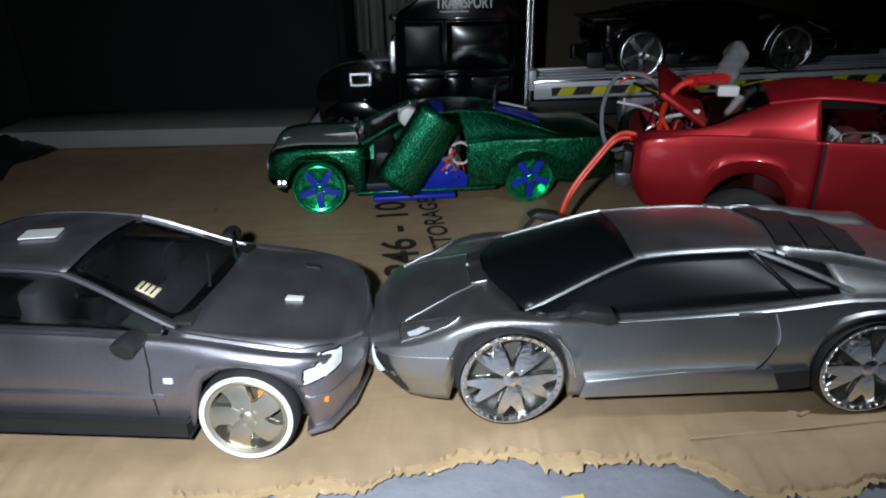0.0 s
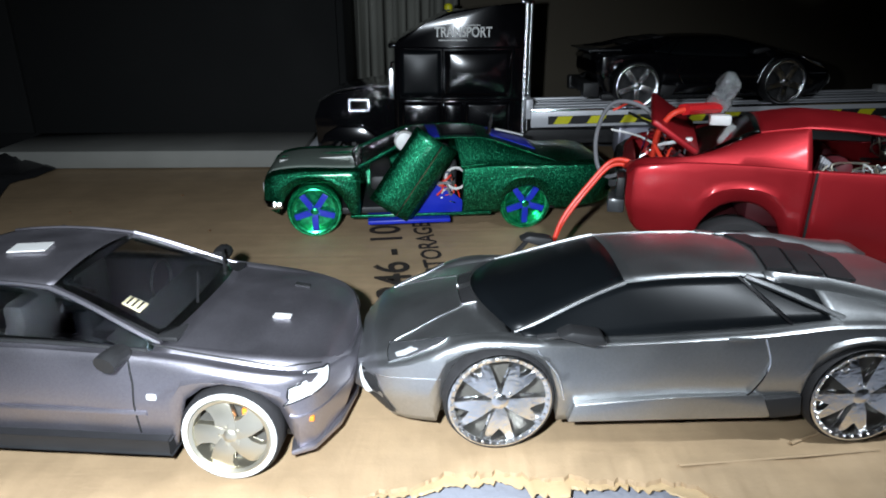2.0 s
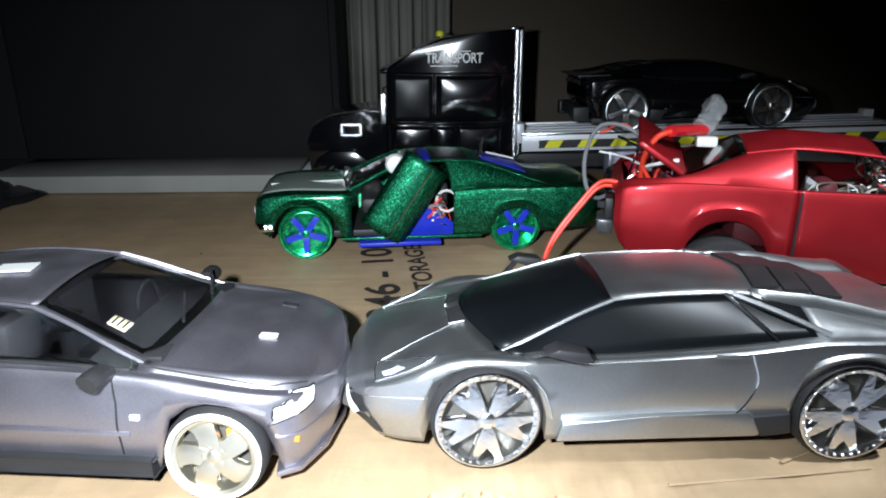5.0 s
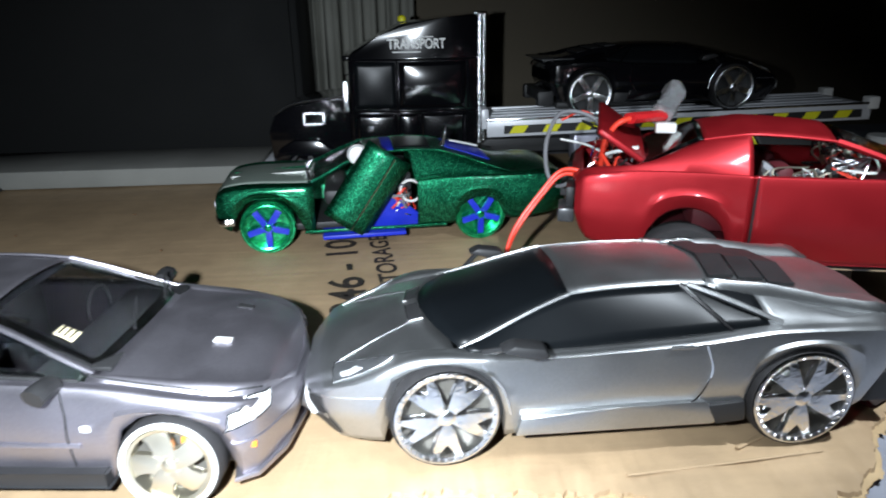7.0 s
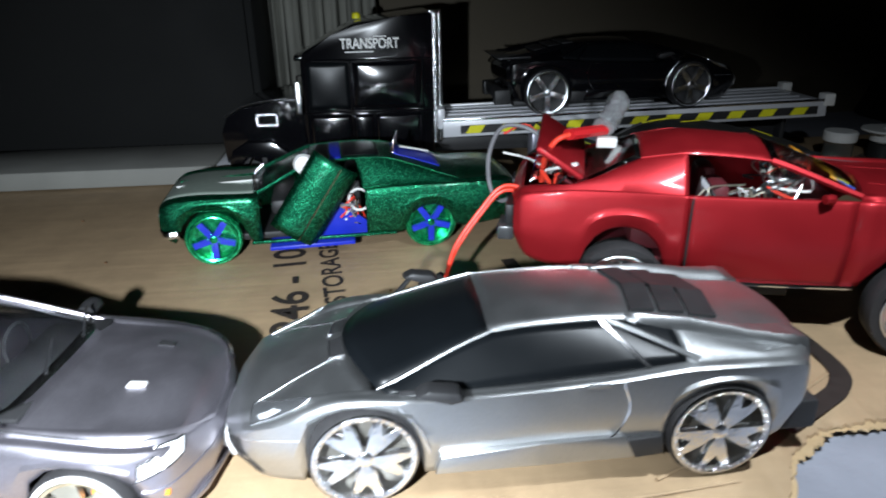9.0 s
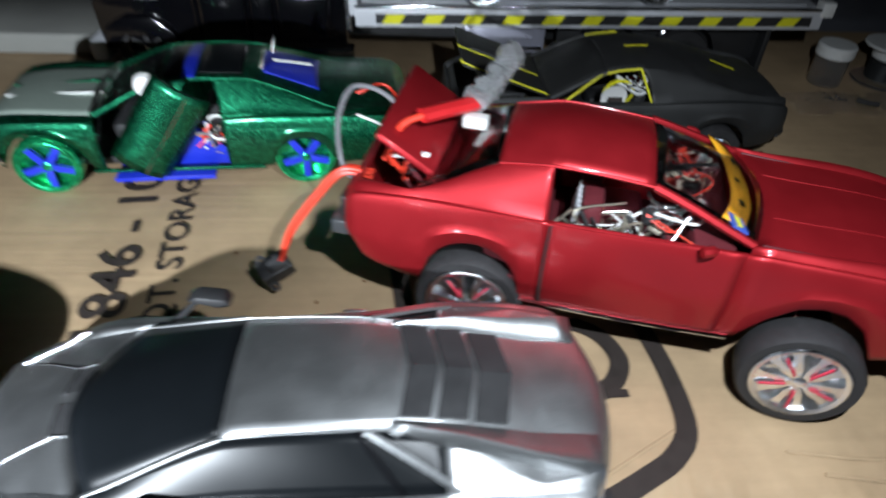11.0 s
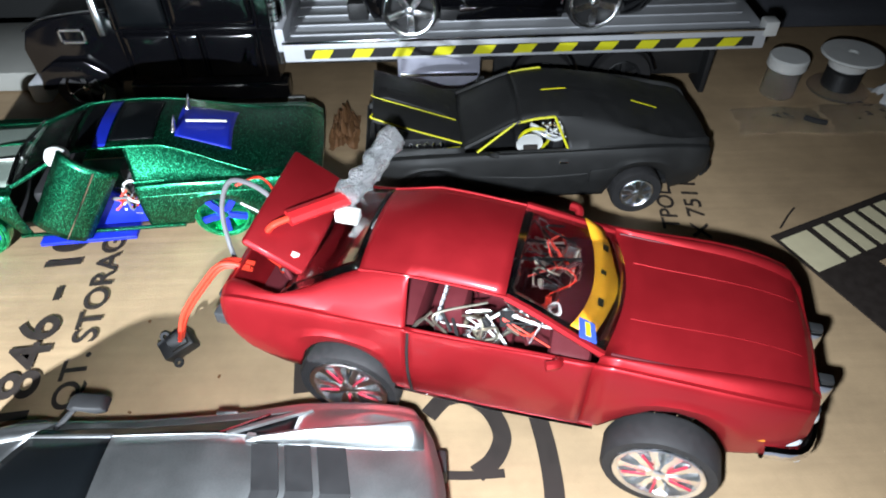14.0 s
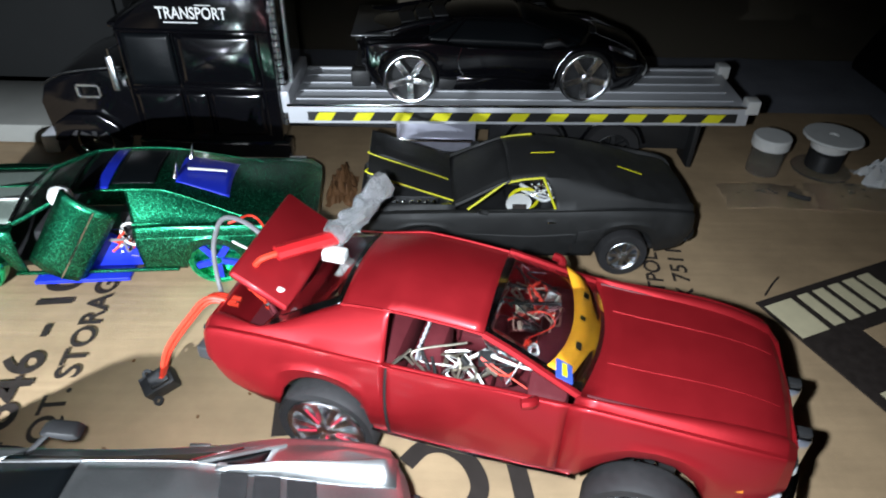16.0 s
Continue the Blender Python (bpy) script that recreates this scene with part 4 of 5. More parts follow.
# ---- green glitter coupe ----
def green_coupe():
    car = thing("model_coupe", pose(-0.0287, 0.2499, 0, 0, 0, 184.3), "green glitter model coupe with raised door and blue spokes", "model car", "model cars")
    s = dict(x=[0.0960, 0.0915, 0.0380, 0.010, -0.026, -0.045, -0.088, -0.118, -0.1235], xt=[0.0965, 0.0925, 0.0400, 0.006, -0.022, -0.042, -0.085, -0.118, -0.125],
             w=[0.0345, 0.0365, 0.0380, 0.0380, 0.0380, 0.0385, 0.0385, 0.0370, 0.0350], zb=[0.0160, 0.0140, 0.0115, 0.0115, 0.0115, 0.012, 0.013, 0.016, 0.018],
             zs=[0.0360, 0.0385, 0.0400, 0.0400, 0.0405, 0.0415, 0.0410, 0.0400, 0.0370], zc=[0.0370, 0.0405, 0.0430, 0.0585, 0.0600, 0.0590, 0.0470, 0.0435, 0.0390],
             roof_w=[0.0240, 0.0240, 0.0235], tuck=0.002, flow=0.45, bulge=1.015, waist=0.5, ledge=0.004, crown=0.002, swell=0.0006, flare=0.001,
             arches=[(0.067, 0.0165, 0.0190), (-0.067, 0.0125, 0.0165)],
             cut={(2, 4): "windshield", (2, 3): None, (3, 3): None, (0, 4): "hood", (1, 4): "hood",
                  (2, 0, 1): None, (2, 1, 1): None, (3, 0, 1): None, (3, 1, 1): None, (2, 2, 1): None, (3, 2, 1): None})
    skin, rows = car_skin(s)
    # the hood's paleness is painted sheen, the body keeps the true green
    looks = {"body": GREEN, "hood": GREEN_HOOD_SHEEN, "windshield": GLASS}
    for (kind, sgn), bm in skin.items():
        part(kind, bm, looks[kind], car, {"hood": "green hood with its pale sheen painted in"}.get(kind, ""), thick=0.0007)
    pillar_bars(car, rows, 2.0, 3.0, GREEN, 0.0013)
    pillar_bars(car, rows, 3.0, 5.0, GREEN, 0.0008, 4, "roof_rail")
    pillar_bars(car, rows, 5.0, 6.0, GREEN, 0.0005, 4, "rear_pillar")
    part("windshield_frame", tube([(0.0400, -0.031, 0.0425), (0.0425, 0, 0.0445), (0.0400, 0.031, 0.0425)], 0.0013, 8, 6), CHROME, car, "crinkled silver foil strip")
    part("roof_pane", overlay(rows, 3.10, 3.42, 0.18, 1.0), TINT, car, "dark glass roof panel", thick=0.0004)
    part("roof_band", overlay(rows, 3.44, 3.68, 0.05, 1.0), BLUE, car, "blue roof band", thick=0.0004)
    part("roof_pane", overlay(rows, 3.72, 4.75, 0.22, 1.0), TINT, car, "dark glass roof panel", thick=0.0004)
    part("rear_window", overlay(rows, 5.12, 5.78, 0.38, 1.0), BLUE, car, "blue rear window", thick=0.0004)
    part("side_window_trim", tube([tuple(line_value(rows[3], 4.0 + 0.12 * k)) for k in range(8)], 0.0008, 6, 1), GREEN, car)
    for y in (0.010, -0.012):
        part("spike", lathe([(0.0022, 0), (0.0014, 0.002), (0.0003, 0.0095)], 12, "z"), CHROME, car, "chrome roof spike", pose(-0.046 - (0.004 if y < 0 else 0), y, 0.0575, 0, -15, 0))
    part("wiper", tube([(-0.052, 0.004, 0.0592), (-0.062, 0.001, 0.0565), (-0.072, -0.002, 0.0535)], 0.0007, 5, 3), WHITE, car)
    # scissor door on the near side, bulged skin, raised steeply
    bm = bmesh.new()
    L, W_ = 0.0535, 0.0300
    rowsd = []
    for i in range(13):
        a = i / 12
        rowsd.append([bm.verts.new((a * L, 0.0048 * math.sin(math.pi * j / 8) ** 0.7, -W_ / 2 + W_ * j / 8)) for j in range(9)])
    for p, q in zip(rowsd, rowsd[1:]):
        for j in range(8):
            bm.faces.new((p[j], q[j], q[j + 1], p[j + 1]))
    door = part("scissor_door", bm, GREEN, car, "raised green glitter door", pose(0.0200, 0.0400, 0.0160, 0, -124, 0), thick=0.0022)
    part("door_seam", tube([(0.0, 0.0047, 0.004), (0.026, 0.0049, 0.004), (0.052, 0.0047, 0.004)], 0.00035, 5, 3), CHROME, door)
    part("door_pad", lathe([(0.0055, -0.003), (0.0065, 0), (0.0055, 0.003), (0.0003, 0.004)], 18), WHITE, car, "white foam ball behind the door", pose(0.0095, 0.029, 0.0575))
    # blue floor tray and cabin parts
    part("floor_tray", plate([(0.034, 0.042), (-0.018, 0.041), (-0.018, -0.03), (0.034, -0.03)], 0.0075, 0.0100, 0.0006), BLUE, car, "blue plastic floor tray")
    part("inner_panel", prism([(0.018, 0.0105), (-0.0275, 0.0105), (-0.0275, 0.018), (-0.006, 0.036), (0.004, 0.024)], 0.028, 0.030, 0.0004), BLUE, car, "blue inner panel")
    part("dashboard", box(0.018, 0.032, -0.03, 0.03, 0.026, 0.036, 0.003), DARK, car)
    part("seat", join(box(-0.018, 0.000, 0.006, 0.026, 0.012, 0.022, 0.003), box(-0.024, -0.016, 0.006, 0.026, 0.016, 0.045, 0.003)), DARK, car)
    part("seat", join(box(-0.018, 0.000, -0.026, -0.006, 0.012, 0.022, 0.003), box(-0.024, -0.016, -0.026, -0.006, 0.016, 0.045, 0.003)), DARK, car)
    part("steering_wheel", lathe([(0.0065, -0.0007), (0.0074, 0), (0.0065, 0.0007), (0.0058, 0), (0.0065, -0.0007)], 24), WHITE, car, "white and red steering wheel", pose(-0.0225, 0.0315, 0.0335, 10, 0, -12))
    part("rear_window_prop", tube([(-0.034, 0.030, 0.042), (-0.042, 0.030, 0.046), (-0.050, 0.029, 0.048)], 0.0010, 6, 3), WHITE, car)
    clutter_wires(car, [(-0.016, 0.030, 0.030), (-0.020, 0.028, 0.022)], 12, [WHITE, REDWIRE, WIREGREY, CHROME], (0.007, 0.004, 0.008), 4)
    part("chassis", box(-0.105, 0.085, -0.028, 0.028, 0.0105, 0.015, 0.001), DARK, car)
    part("bumper", tube([(0.086, 0.0385, 0.0215), (0.0955, 0.036, 0.0215), (0.0995, 0, 0.0215), (0.0955, -0.036, 0.0215), (0.086, -0.0385, 0.0215)], 0.0019, 8, 6, 1.4), CHROME, car, "chrome front bumper")
    part("grille", box(0.0955, 0.0975, -0.031, 0.031, 0.0245, 0.0345, 0.0006), DARK, car)
    for sgn in (1, -1):
        part("headlight", lathe([(0.0035, 0), (0.0033, 0.0012), (0.0003, 0.0018)], 16, "z"), LAMPGLASS, car, m=pose(0.0972, 0.025 * sgn, 0.0295, 0, 90, 0))
        part("body_line", tube([(0.090, 0.0378 * sgn, 0.0345), (0.060, 0.0390 * sgn, 0.0350), (0.036, 0.0392 * sgn, 0.0352)], 0.0003, 6, 4), GREEN, car)
        part("body_line", tube([(-0.028, 0.0392 * sgn, 0.0355), (-0.070, 0.0395 * sgn, 0.0360), (-0.112, 0.038 * sgn, 0.0350)], 0.0003, 6, 4), GREEN, car)
        part("rocker", box(-0.045, 0.045, 0.036 * sgn - 0.001, 0.036 * sgn + 0.001, 0.0105, 0.0125, 0.0005), GREEN, car)
    part("hood_rib", tube([(0.090, 0.006, 0.0415), (0.06, 0.007, 0.0428), (0.04, 0.0075, 0.0436)], 0.0006, 6, 3), WHITE, car)
    part("hood_rib", tube([(0.090, -0.006, 0.0415), (0.06, -0.007, 0.0428), (0.04, -0.0075, 0.0436)], 0.0006, 6, 3), GREEN, car)
    for x in (0.067, -0.067):
        for sgn in (1, -1):
            wheel(car, x, (0.0345 if x > 0 else 0.0318) * sgn, 0.0165, 0.0168, 0.0090, 0.0146, 5, (GREENFILM, GREENFILM, BLUE, GREENFILM), "bar", sgn, 3)
    return car


green_coupe()


# ---- red raised coupe ----
def red_coupe():
    car = thing("model_coupe", pose(0.1865, 0.1185, 0, 0, 0, -15.5), "satin red raised model coupe with open trunk and wires", "model car", "model cars")
    s = dict(x=[0.1165, 0.1120, 0.0380, 0.004, -0.031, -0.052, -0.086, -0.106, -0.1090], xt=[0.1195, 0.1140, 0.0475, 0.004, -0.032, -0.052, -0.0765, -0.106, -0.1110],
             w=[0.0330, 0.0365, 0.0385, 0.0385, 0.0385, 0.0395, 0.0392, 0.0372, 0.0355], zb=[0.0360, 0.0330, 0.0300, 0.0295, 0.0300, 0.0305, 0.0315, 0.0365, 0.0400],
             zs=[0.0600, 0.0640, 0.0690, 0.0690, 0.0690, 0.0700, 0.0695, 0.0660, 0.0620], zc=[0.0605, 0.0665, 0.0730, 0.0888, 0.0912, 0.0880, 0.0730, 0.0685, 0.0640],
             roof_w=[0.0260, 0.0262, 0.0245], soft=0.6, flow=0.4, tuck=0.003, bulge=1.02, waist=0.45, ledge=0.0024, rear_flow=0.75, crown=0.0046, swell=0.0018, flare=0.0012,
             arches=[(0.0715, 0.0325, 0.0195), (-0.0578, 0.0360, 0.0182)],
             cut={**{(k, r): "side_door" for k in (2, 3) for r in (0, 1, 2)}, (2, 4): "windshield", (2, 3): None, (3, 3): None, (5, 4): "rear_window", (6, 4): None})
    skin, rows = car_skin(s)
    tree = BVHTree.FromBMesh(skin[("body", 0)])
    for (kind, sgn), bm in skin.items():
        glazed = "wind" in kind
        part(kind, bm, GLASS if glazed else RED, car, "clear window" if glazed else "", pose(0, 0.0006 * sgn, 0) if kind == "side_door" else None, thick=0.0003 if glazed else 0.0009)
    for sgn in (1, -1):
        part("hood_crease", drape_line(tree, [(0.112, 0.0135, 0.067), (0.085, 0.0140, 0.070), (0.050, 0.0150, 0.073)], sgn, 0.0002), RED, car)
        guard = part("bumper_guard", box(0.1195, 0.1275, 0.0125 * sgn - 0.0026, 0.0125 * sgn + 0.0026, 0.0375, 0.0545, 0.0012), CHROME, car, "chrome bumper guard")
        part("guard_pad", box(0.1200, 0.1270, 0.0125 * sgn - 0.0020, 0.0125 * sgn + 0.0020, 0.0540, 0.0565, 0.0008), DARK, guard, "black rubber pad")
    pillar_bars(car, rows, 2.0, 3.0, RED, 0.0016)
    pillar_bars(car, rows, 3.0, 5.0, RED, 0.0006, 4, "roof_rail")
    # trunk lid standing open, and the dark bay under it
    bm = box(-0.0138, 0.0138, -0.0265, 0.0265, -0.0016, 0.0016, 0.0015, 3)
    for v in bm.verts:
        v.co.z += 0.004 * (1 - (v.co.y / 0.027) ** 2) * 0.6
    part("trunk_lid", bm, RED, car, "red trunk lid standing open", pose(-0.0880, 0.003, 0.0815, 8, 34, 3))
    part("trunk_bay", box(-0.104, -0.076, -0.031, 0.031, 0.045, 0.0475), MAROON, car)
    part("trunk_wall", box(-0.0785, -0.0765, -0.031, 0.031, 0.045, 0.071), RED, car)
    # seams and trim
    for sgn in (1, -1):
        y = 0.0392 * sgn
        part("door_seam", tube([(-0.0295, y * 0.99, 0.0695), (-0.0300, y * 1.02, 0.058), (-0.0300, y * 1.015, 0.045), (-0.0295, y * 0.965, 0.031)], 0.0006, 6, 4), DARK, car, "dark door gap with gold flecks")
        part("hood_seam", tube([(0.111, 0.0285 * sgn, 0.0660), (0.080, 0.0310 * sgn, 0.0690), (0.044, 0.0322 * sgn, 0.0712)], 0.0005, 6, 4), MAROON, car)
        part("side_marker", box(0.0955, 0.1030, y * 0.975 - 0.0008, y * 0.975 + 0.0008, 0.0460, 0.0475, 0.0003), AMBER, car, "orange side marker")
        part("fender_badge", box(0.080, 0.087, y * 0.93 - 0.0006, y * 0.93 + 0.0006, 0.0665, 0.0672, 0.0002), GOLD, car)
        part("side_mirror", tube([(0.026, y, 0.0705), (0.0255, y * 1.08, 0.0725), (0.022, y * 1.12, 0.0725)], 0.0020, 8, 4), RED, car)
        for dy in (0.024, 0.015):
            part("headlight", lathe([(0.0034, -0.003), (0.0036, 0.0022), (0.0030, 0.0030), (0.0024, 0.0022), (0.0003, 0.0028)], 20, "z"), LAMPGLASS, car, "chrome round headlight", pose(0.1165, dy * sgn * 1.15, 0.0530, 0, 90, 0))
        part("tail_lamp", box(-0.1135, -0.1095, sgn * 0.022 - 0.008, sgn * 0.022 + 0.008, 0.050, 0.060, 0.0008), DARK, car)
        part("rear_bumper_end", box(-0.117, -0.109, sgn * 0.024 - 0.009, sgn * 0.024 + 0.009, 0.043, 0.050, 0.001), DARKLENS, car)
        part("rocker_trim", tube([(-0.048, y * 0.93, 0.0295), (0.0, y * 0.94, 0.0285), (0.044, y * 0.93, 0.0292)], 0.0011, 6, 3), CHROME, car, "chrome rocker strip")
        for x in (0.0715, -0.0578):
            part("spring", tube([(x + 0.004 * math.cos(k * 1.3), sgn * (0.026 + 0.0035 * math.sin(k * 1.3)), 0.020 + 0.0011 * k) for k in range(20)], 0.0006, 5, 3), CHROME, car)
    part("front_bumper", tube([(0.104, 0.0385, 0.0395), (0.1185, 0.035, 0.0395), (0.1245, 0.015, 0.0395), (0.1245, -0.015, 0.0395), (0.1185, -0.035, 0.0395), (0.104, -0.0385, 0.0395)], 0.0024, 8, 5, 1.5), CHROME, car, "chrome front bumper")
    part("grille", box(0.1150, 0.1185, -0.031, 0.031, 0.0440, 0.0600, 0.0008), DARK, car)
    part("front_valance", box(0.100, 0.113, -0.035, 0.035, 0.031, 0.0385, 0.001), DARK, car)
    for sgn in (1, -1):
        part("bumper_corner", box(0.108, 0.119, sgn * 0.0325 - 0.005, sgn * 0.0325 + 0.005, 0.034, 0.040, 0.0015), GREYPLASTIC, car)
    # cabin
    part("cabin_floor", box(-0.070, 0.045, -0.035, 0.035, 0.036, 0.039), MAROON, car)
    for sgn in (1, -1):
        part("seat", join(box(-0.012, 0.008, sgn * 0.016 - 0.010, sgn * 0.016 + 0.010, 0.040, 0.050, 0.003), box(-0.020, -0.011, sgn * 0.016 - 0.010, sgn * 0.016 + 0.010, 0.044, 0.072, 0.003)), MAROON, car, "maroon ribbed seat")
    for k in range(6):
        part("seat_rib", tube([(-0.0215, -0.0255 + 0.0035 * k, 0.048), (-0.0222, -0.0255 + 0.0035 * k, 0.060), (-0.0205, -0.0255 + 0.0035 * k, 0.071)], 0.0006, 6, 3), GREYPLASTIC, car, "pale ribbed strip")
    part("rear_bench", box(-0.055, -0.030, -0.031, 0.031, 0.040, 0.060, 0.004), MAROON, car)
    part("dashboard", box(0.022, 0.038, -0.033, 0.033, 0.052, 0.066, 0.003), MAROON, car)
    wires = [BRIGHT, GOLD, GOLD, GOLD, REDWIRE, MAROON, MAROON, DARK, DARK, DARK, MAROON, BRIGHT, WHITE]
    clutter_wires(car, [(-0.012, -0.026, 0.064), (0.0, -0.024, 0.064), (-0.020, -0.026, 0.064), (0.014, -0.022, 0.069), (0.020, 0.004, 0.072), (0.016, 0.018, 0.072)], 36, wires, (0.011, 0.008, 0.008), 11, r=0.0005)
    rnd = random.Random(5)
    for i in range(16):
        c = rnd.choice([(-0.014, -0.026, 0.066), (0.006, -0.024, 0.068), (0.022, 0.010, 0.073), (0.020, -0.006, 0.072)])
        a, b, d = rnd.uniform(0.001, 0.0035), rnd.uniform(0.001, 0.003), rnd.uniform(0.0006, 0.0018)
        part("circuit_scrap", box(-a, a, -b, b, -d, d, 0.0003), rnd.choice(wires + [GOLD, REDWIRE]), car, "", pose(c[0] + rnd.uniform(-0.01, 0.01), c[1] + rnd.uniform(-0.007, 0.007), c[2] + rnd.uniform(-0.008, 0.006), rnd.uniform(0, 90), rnd.uniform(0, 90), rnd.uniform(0, 90)))
    visor = bmesh.new()
    bend = [[visor.verts.new((s_ * 0.0046 + 0.003 - 0.0075 * (k / 10 - 1) ** 2, (k / 10 - 1) * 0.0295, 0.0)) for s_ in (-1, 1)] for k in range(21)]
    for p, q in zip(bend, bend[1:]):
        visor.faces.new((p[0], p[1], q[1], q[0]))
    dash = part("dash_card", visor, ORANGE, car, "orange card strip with dark slots", pose(0.0365, 0.001, 0.0745, 0, 27, 0), thick=0.0005)
    for y, l in ((-0.012, 0.005), (0.004, 0.003), (0.018, 0.004)):
        part("slot", box(0.0008, 0.0032, y - l / 2.6, y + l / 2.6, 0.0001, 0.0004), DARK, dash)
    part("tag", box(-0.0035, 0.0035, -0.0045, 0.0045, -0.0003, 0.0003), WIREBLUE, car, "blue and yellow tag", pose(0.0345, -0.0270, 0.0755, 0, 27, 8))
    part("tag_stripe", box(-0.001, 0.001, -0.003, 0.003, 0.0003, 0.0006), YELLOW, car, "", pose(0.0345, -0.0270, 0.0757, 0, 27, 8))
    # battery lead over the trunk: red plug, silver foil sleeve
    part("battery_plug", tube([(-0.085, -0.011, 0.0905), (-0.076, -0.001, 0.0898), (-0.066, 0.010, 0.0890)], 0.0040, 8, 4, 0.7), PLUGRED, car, "red connector sleeve")
    sleeve = tube([(-0.069, 0.007, 0.0885), (-0.065, 0.016, 0.0905), (-0.061, 0.028, 0.0945), (-0.058, 0.042, 0.0985)], 0.0054, 16, 10)
    for v in sleeve.verts:
        v.co += Vector((noise.noise(v.co * 190), noise.noise(v.co * 190 + Vector((9, 0, 0))), noise.noise(v.co * 190 + Vector((0, 7, 0))))) * 0.0026
    part("foil_sleeve", sleeve, FILM, car, "crumpled clear tape sleeve", angle=20)
    part("plug_end", box(-0.071, -0.061, 0.000, 0.006, 0.0815, 0.0865, 0.0008), WHITE, car, "white plug end")
    part("lead", tube([(-0.084, -0.010, 0.0905), (-0.091, -0.014, 0.0880), (-0.096, -0.013, 0.0790), (-0.097, -0.010, 0.0660)], 0.0014, 8, 6), REDWIRE, car, "red battery lead")
    clutter_wires(car, [(-0.088, -0.010, 0.068), (-0.095, -0.004, 0.072), (-0.084, -0.016, 0.066)], 14, [WIREGREY, WHITE, DARK, REDWIRE, CHROME, MAROON], (0.010, 0.008, 0.010), 8, "lead", 0.0007)
    part("lead", tube([(-0.088, 0.0, 0.072), (-0.102, 0.004, 0.088), (-0.118, 0.006, 0.090), (-0.125, 0.004, 0.076), (-0.124, 0.0, 0.060), (-0.118, -0.006, 0.054), (-0.108, -0.012, 0.060)], 0.0011, 8, 6), WIREGREY, car, "grey looping lead")
    part("lead", tube([(-0.090, 0.002, 0.073), (-0.105, 0.010, 0.090), (-0.118, 0.008, 0.086)], 0.0006, 6, 6), REDWIRE, car)
    part("lead", tube([(-0.118, 0.008, 0.076), (-0.104, 0.004, 0.074), (-0.092, -0.006, 0.070)], 0.0006, 6, 6), WHITE, car)
    for dy, dz in ((0, 0), (0.0026, 0.0012), (-0.0012, 0.0026)):
        part("motor_lead", tube([(-0.104, -0.016 + dy, 0.062 + dz), (-0.116, -0.018 + dy, 0.063 + dz), (-0.126, -0.021 + dy, 0.052 + dz), (-0.138, -0.026 + dy, 0.034 + dz), (-0.143, -0.030 + dy * 0.5, 0.0200)], 0.0011, 8, 6), REDWIRE, car, "orange red lead")
    # axle gear and wheels
    for x in (0.0715, -0.0578):
        part("axle", tube([(x, -0.034, 0.024), (x, 0.034, 0.024)], 0.0022, 8, 1), DARK, car)
    part("chassis", box(-0.085, 0.085, -0.022, 0.022, 0.024, 0.034, 0.002), DARK, car)
    part("gear_box", box(-0.02, 0.02, -0.030, 0.030, 0.020, 0.027, 0.001), DARK, car)
    for x, y, R in ((0.0715, 0.0405, 0.0224), (-0.0578, 0.0318, 0.0224)):
        for sgn in (1, -1):
            b = wheel(car, x, y * sgn, R, R, 0.0135, R * 0.78, 5, (RUBBER, BRIGHT, BRIGHT, CHROME), "twin", sgn, -4 if x > 0 else 0)
            for i in range(5):
                part("spoke_inlay", box(R * 0.2, R * 0.62, -0.0074, -0.0066, -R * 0.022, R * 0.022, 0.0002), plain("rose_paint", (0.50, 0.03, 0.06), 0.4) if i == 0 and x > 0 and sgn > 0 else bpy.data.materials["rose_paint"], b, "red spoke inlay", pose(0, 0, 0, 0, 90 + 72 * i, 0))
    return car


red_coupe()
# black servo plug lying on the board at the end of the orange leads
servo = thing("cable_plug", pose(0.0370, 0.1345, 0.0065, 22, -18, 28) @ Matrix.Scale(0.72, 4), "black plastic cable plug with two mounting ears", "plug")
part("plug_body", join(box(-0.011, 0.010, -0.007, 0.007, 0.0005, 0.0140, 0.0015), box(-0.004, 0.008, -0.0055, 0.0055, 0.0135, 0.0175, 0.0012)), DARK, servo)
for y in (0.0105, -0.0105):
    part("ear", lathe([(0.0013, 0.006), (0.0013, 0.0075), (0.0032, 0.0075), (0.0032, 0.006), (0.0013, 0.006)], 16, "z"), DARK, servo, "", pose(-0.006, y, 0.0))


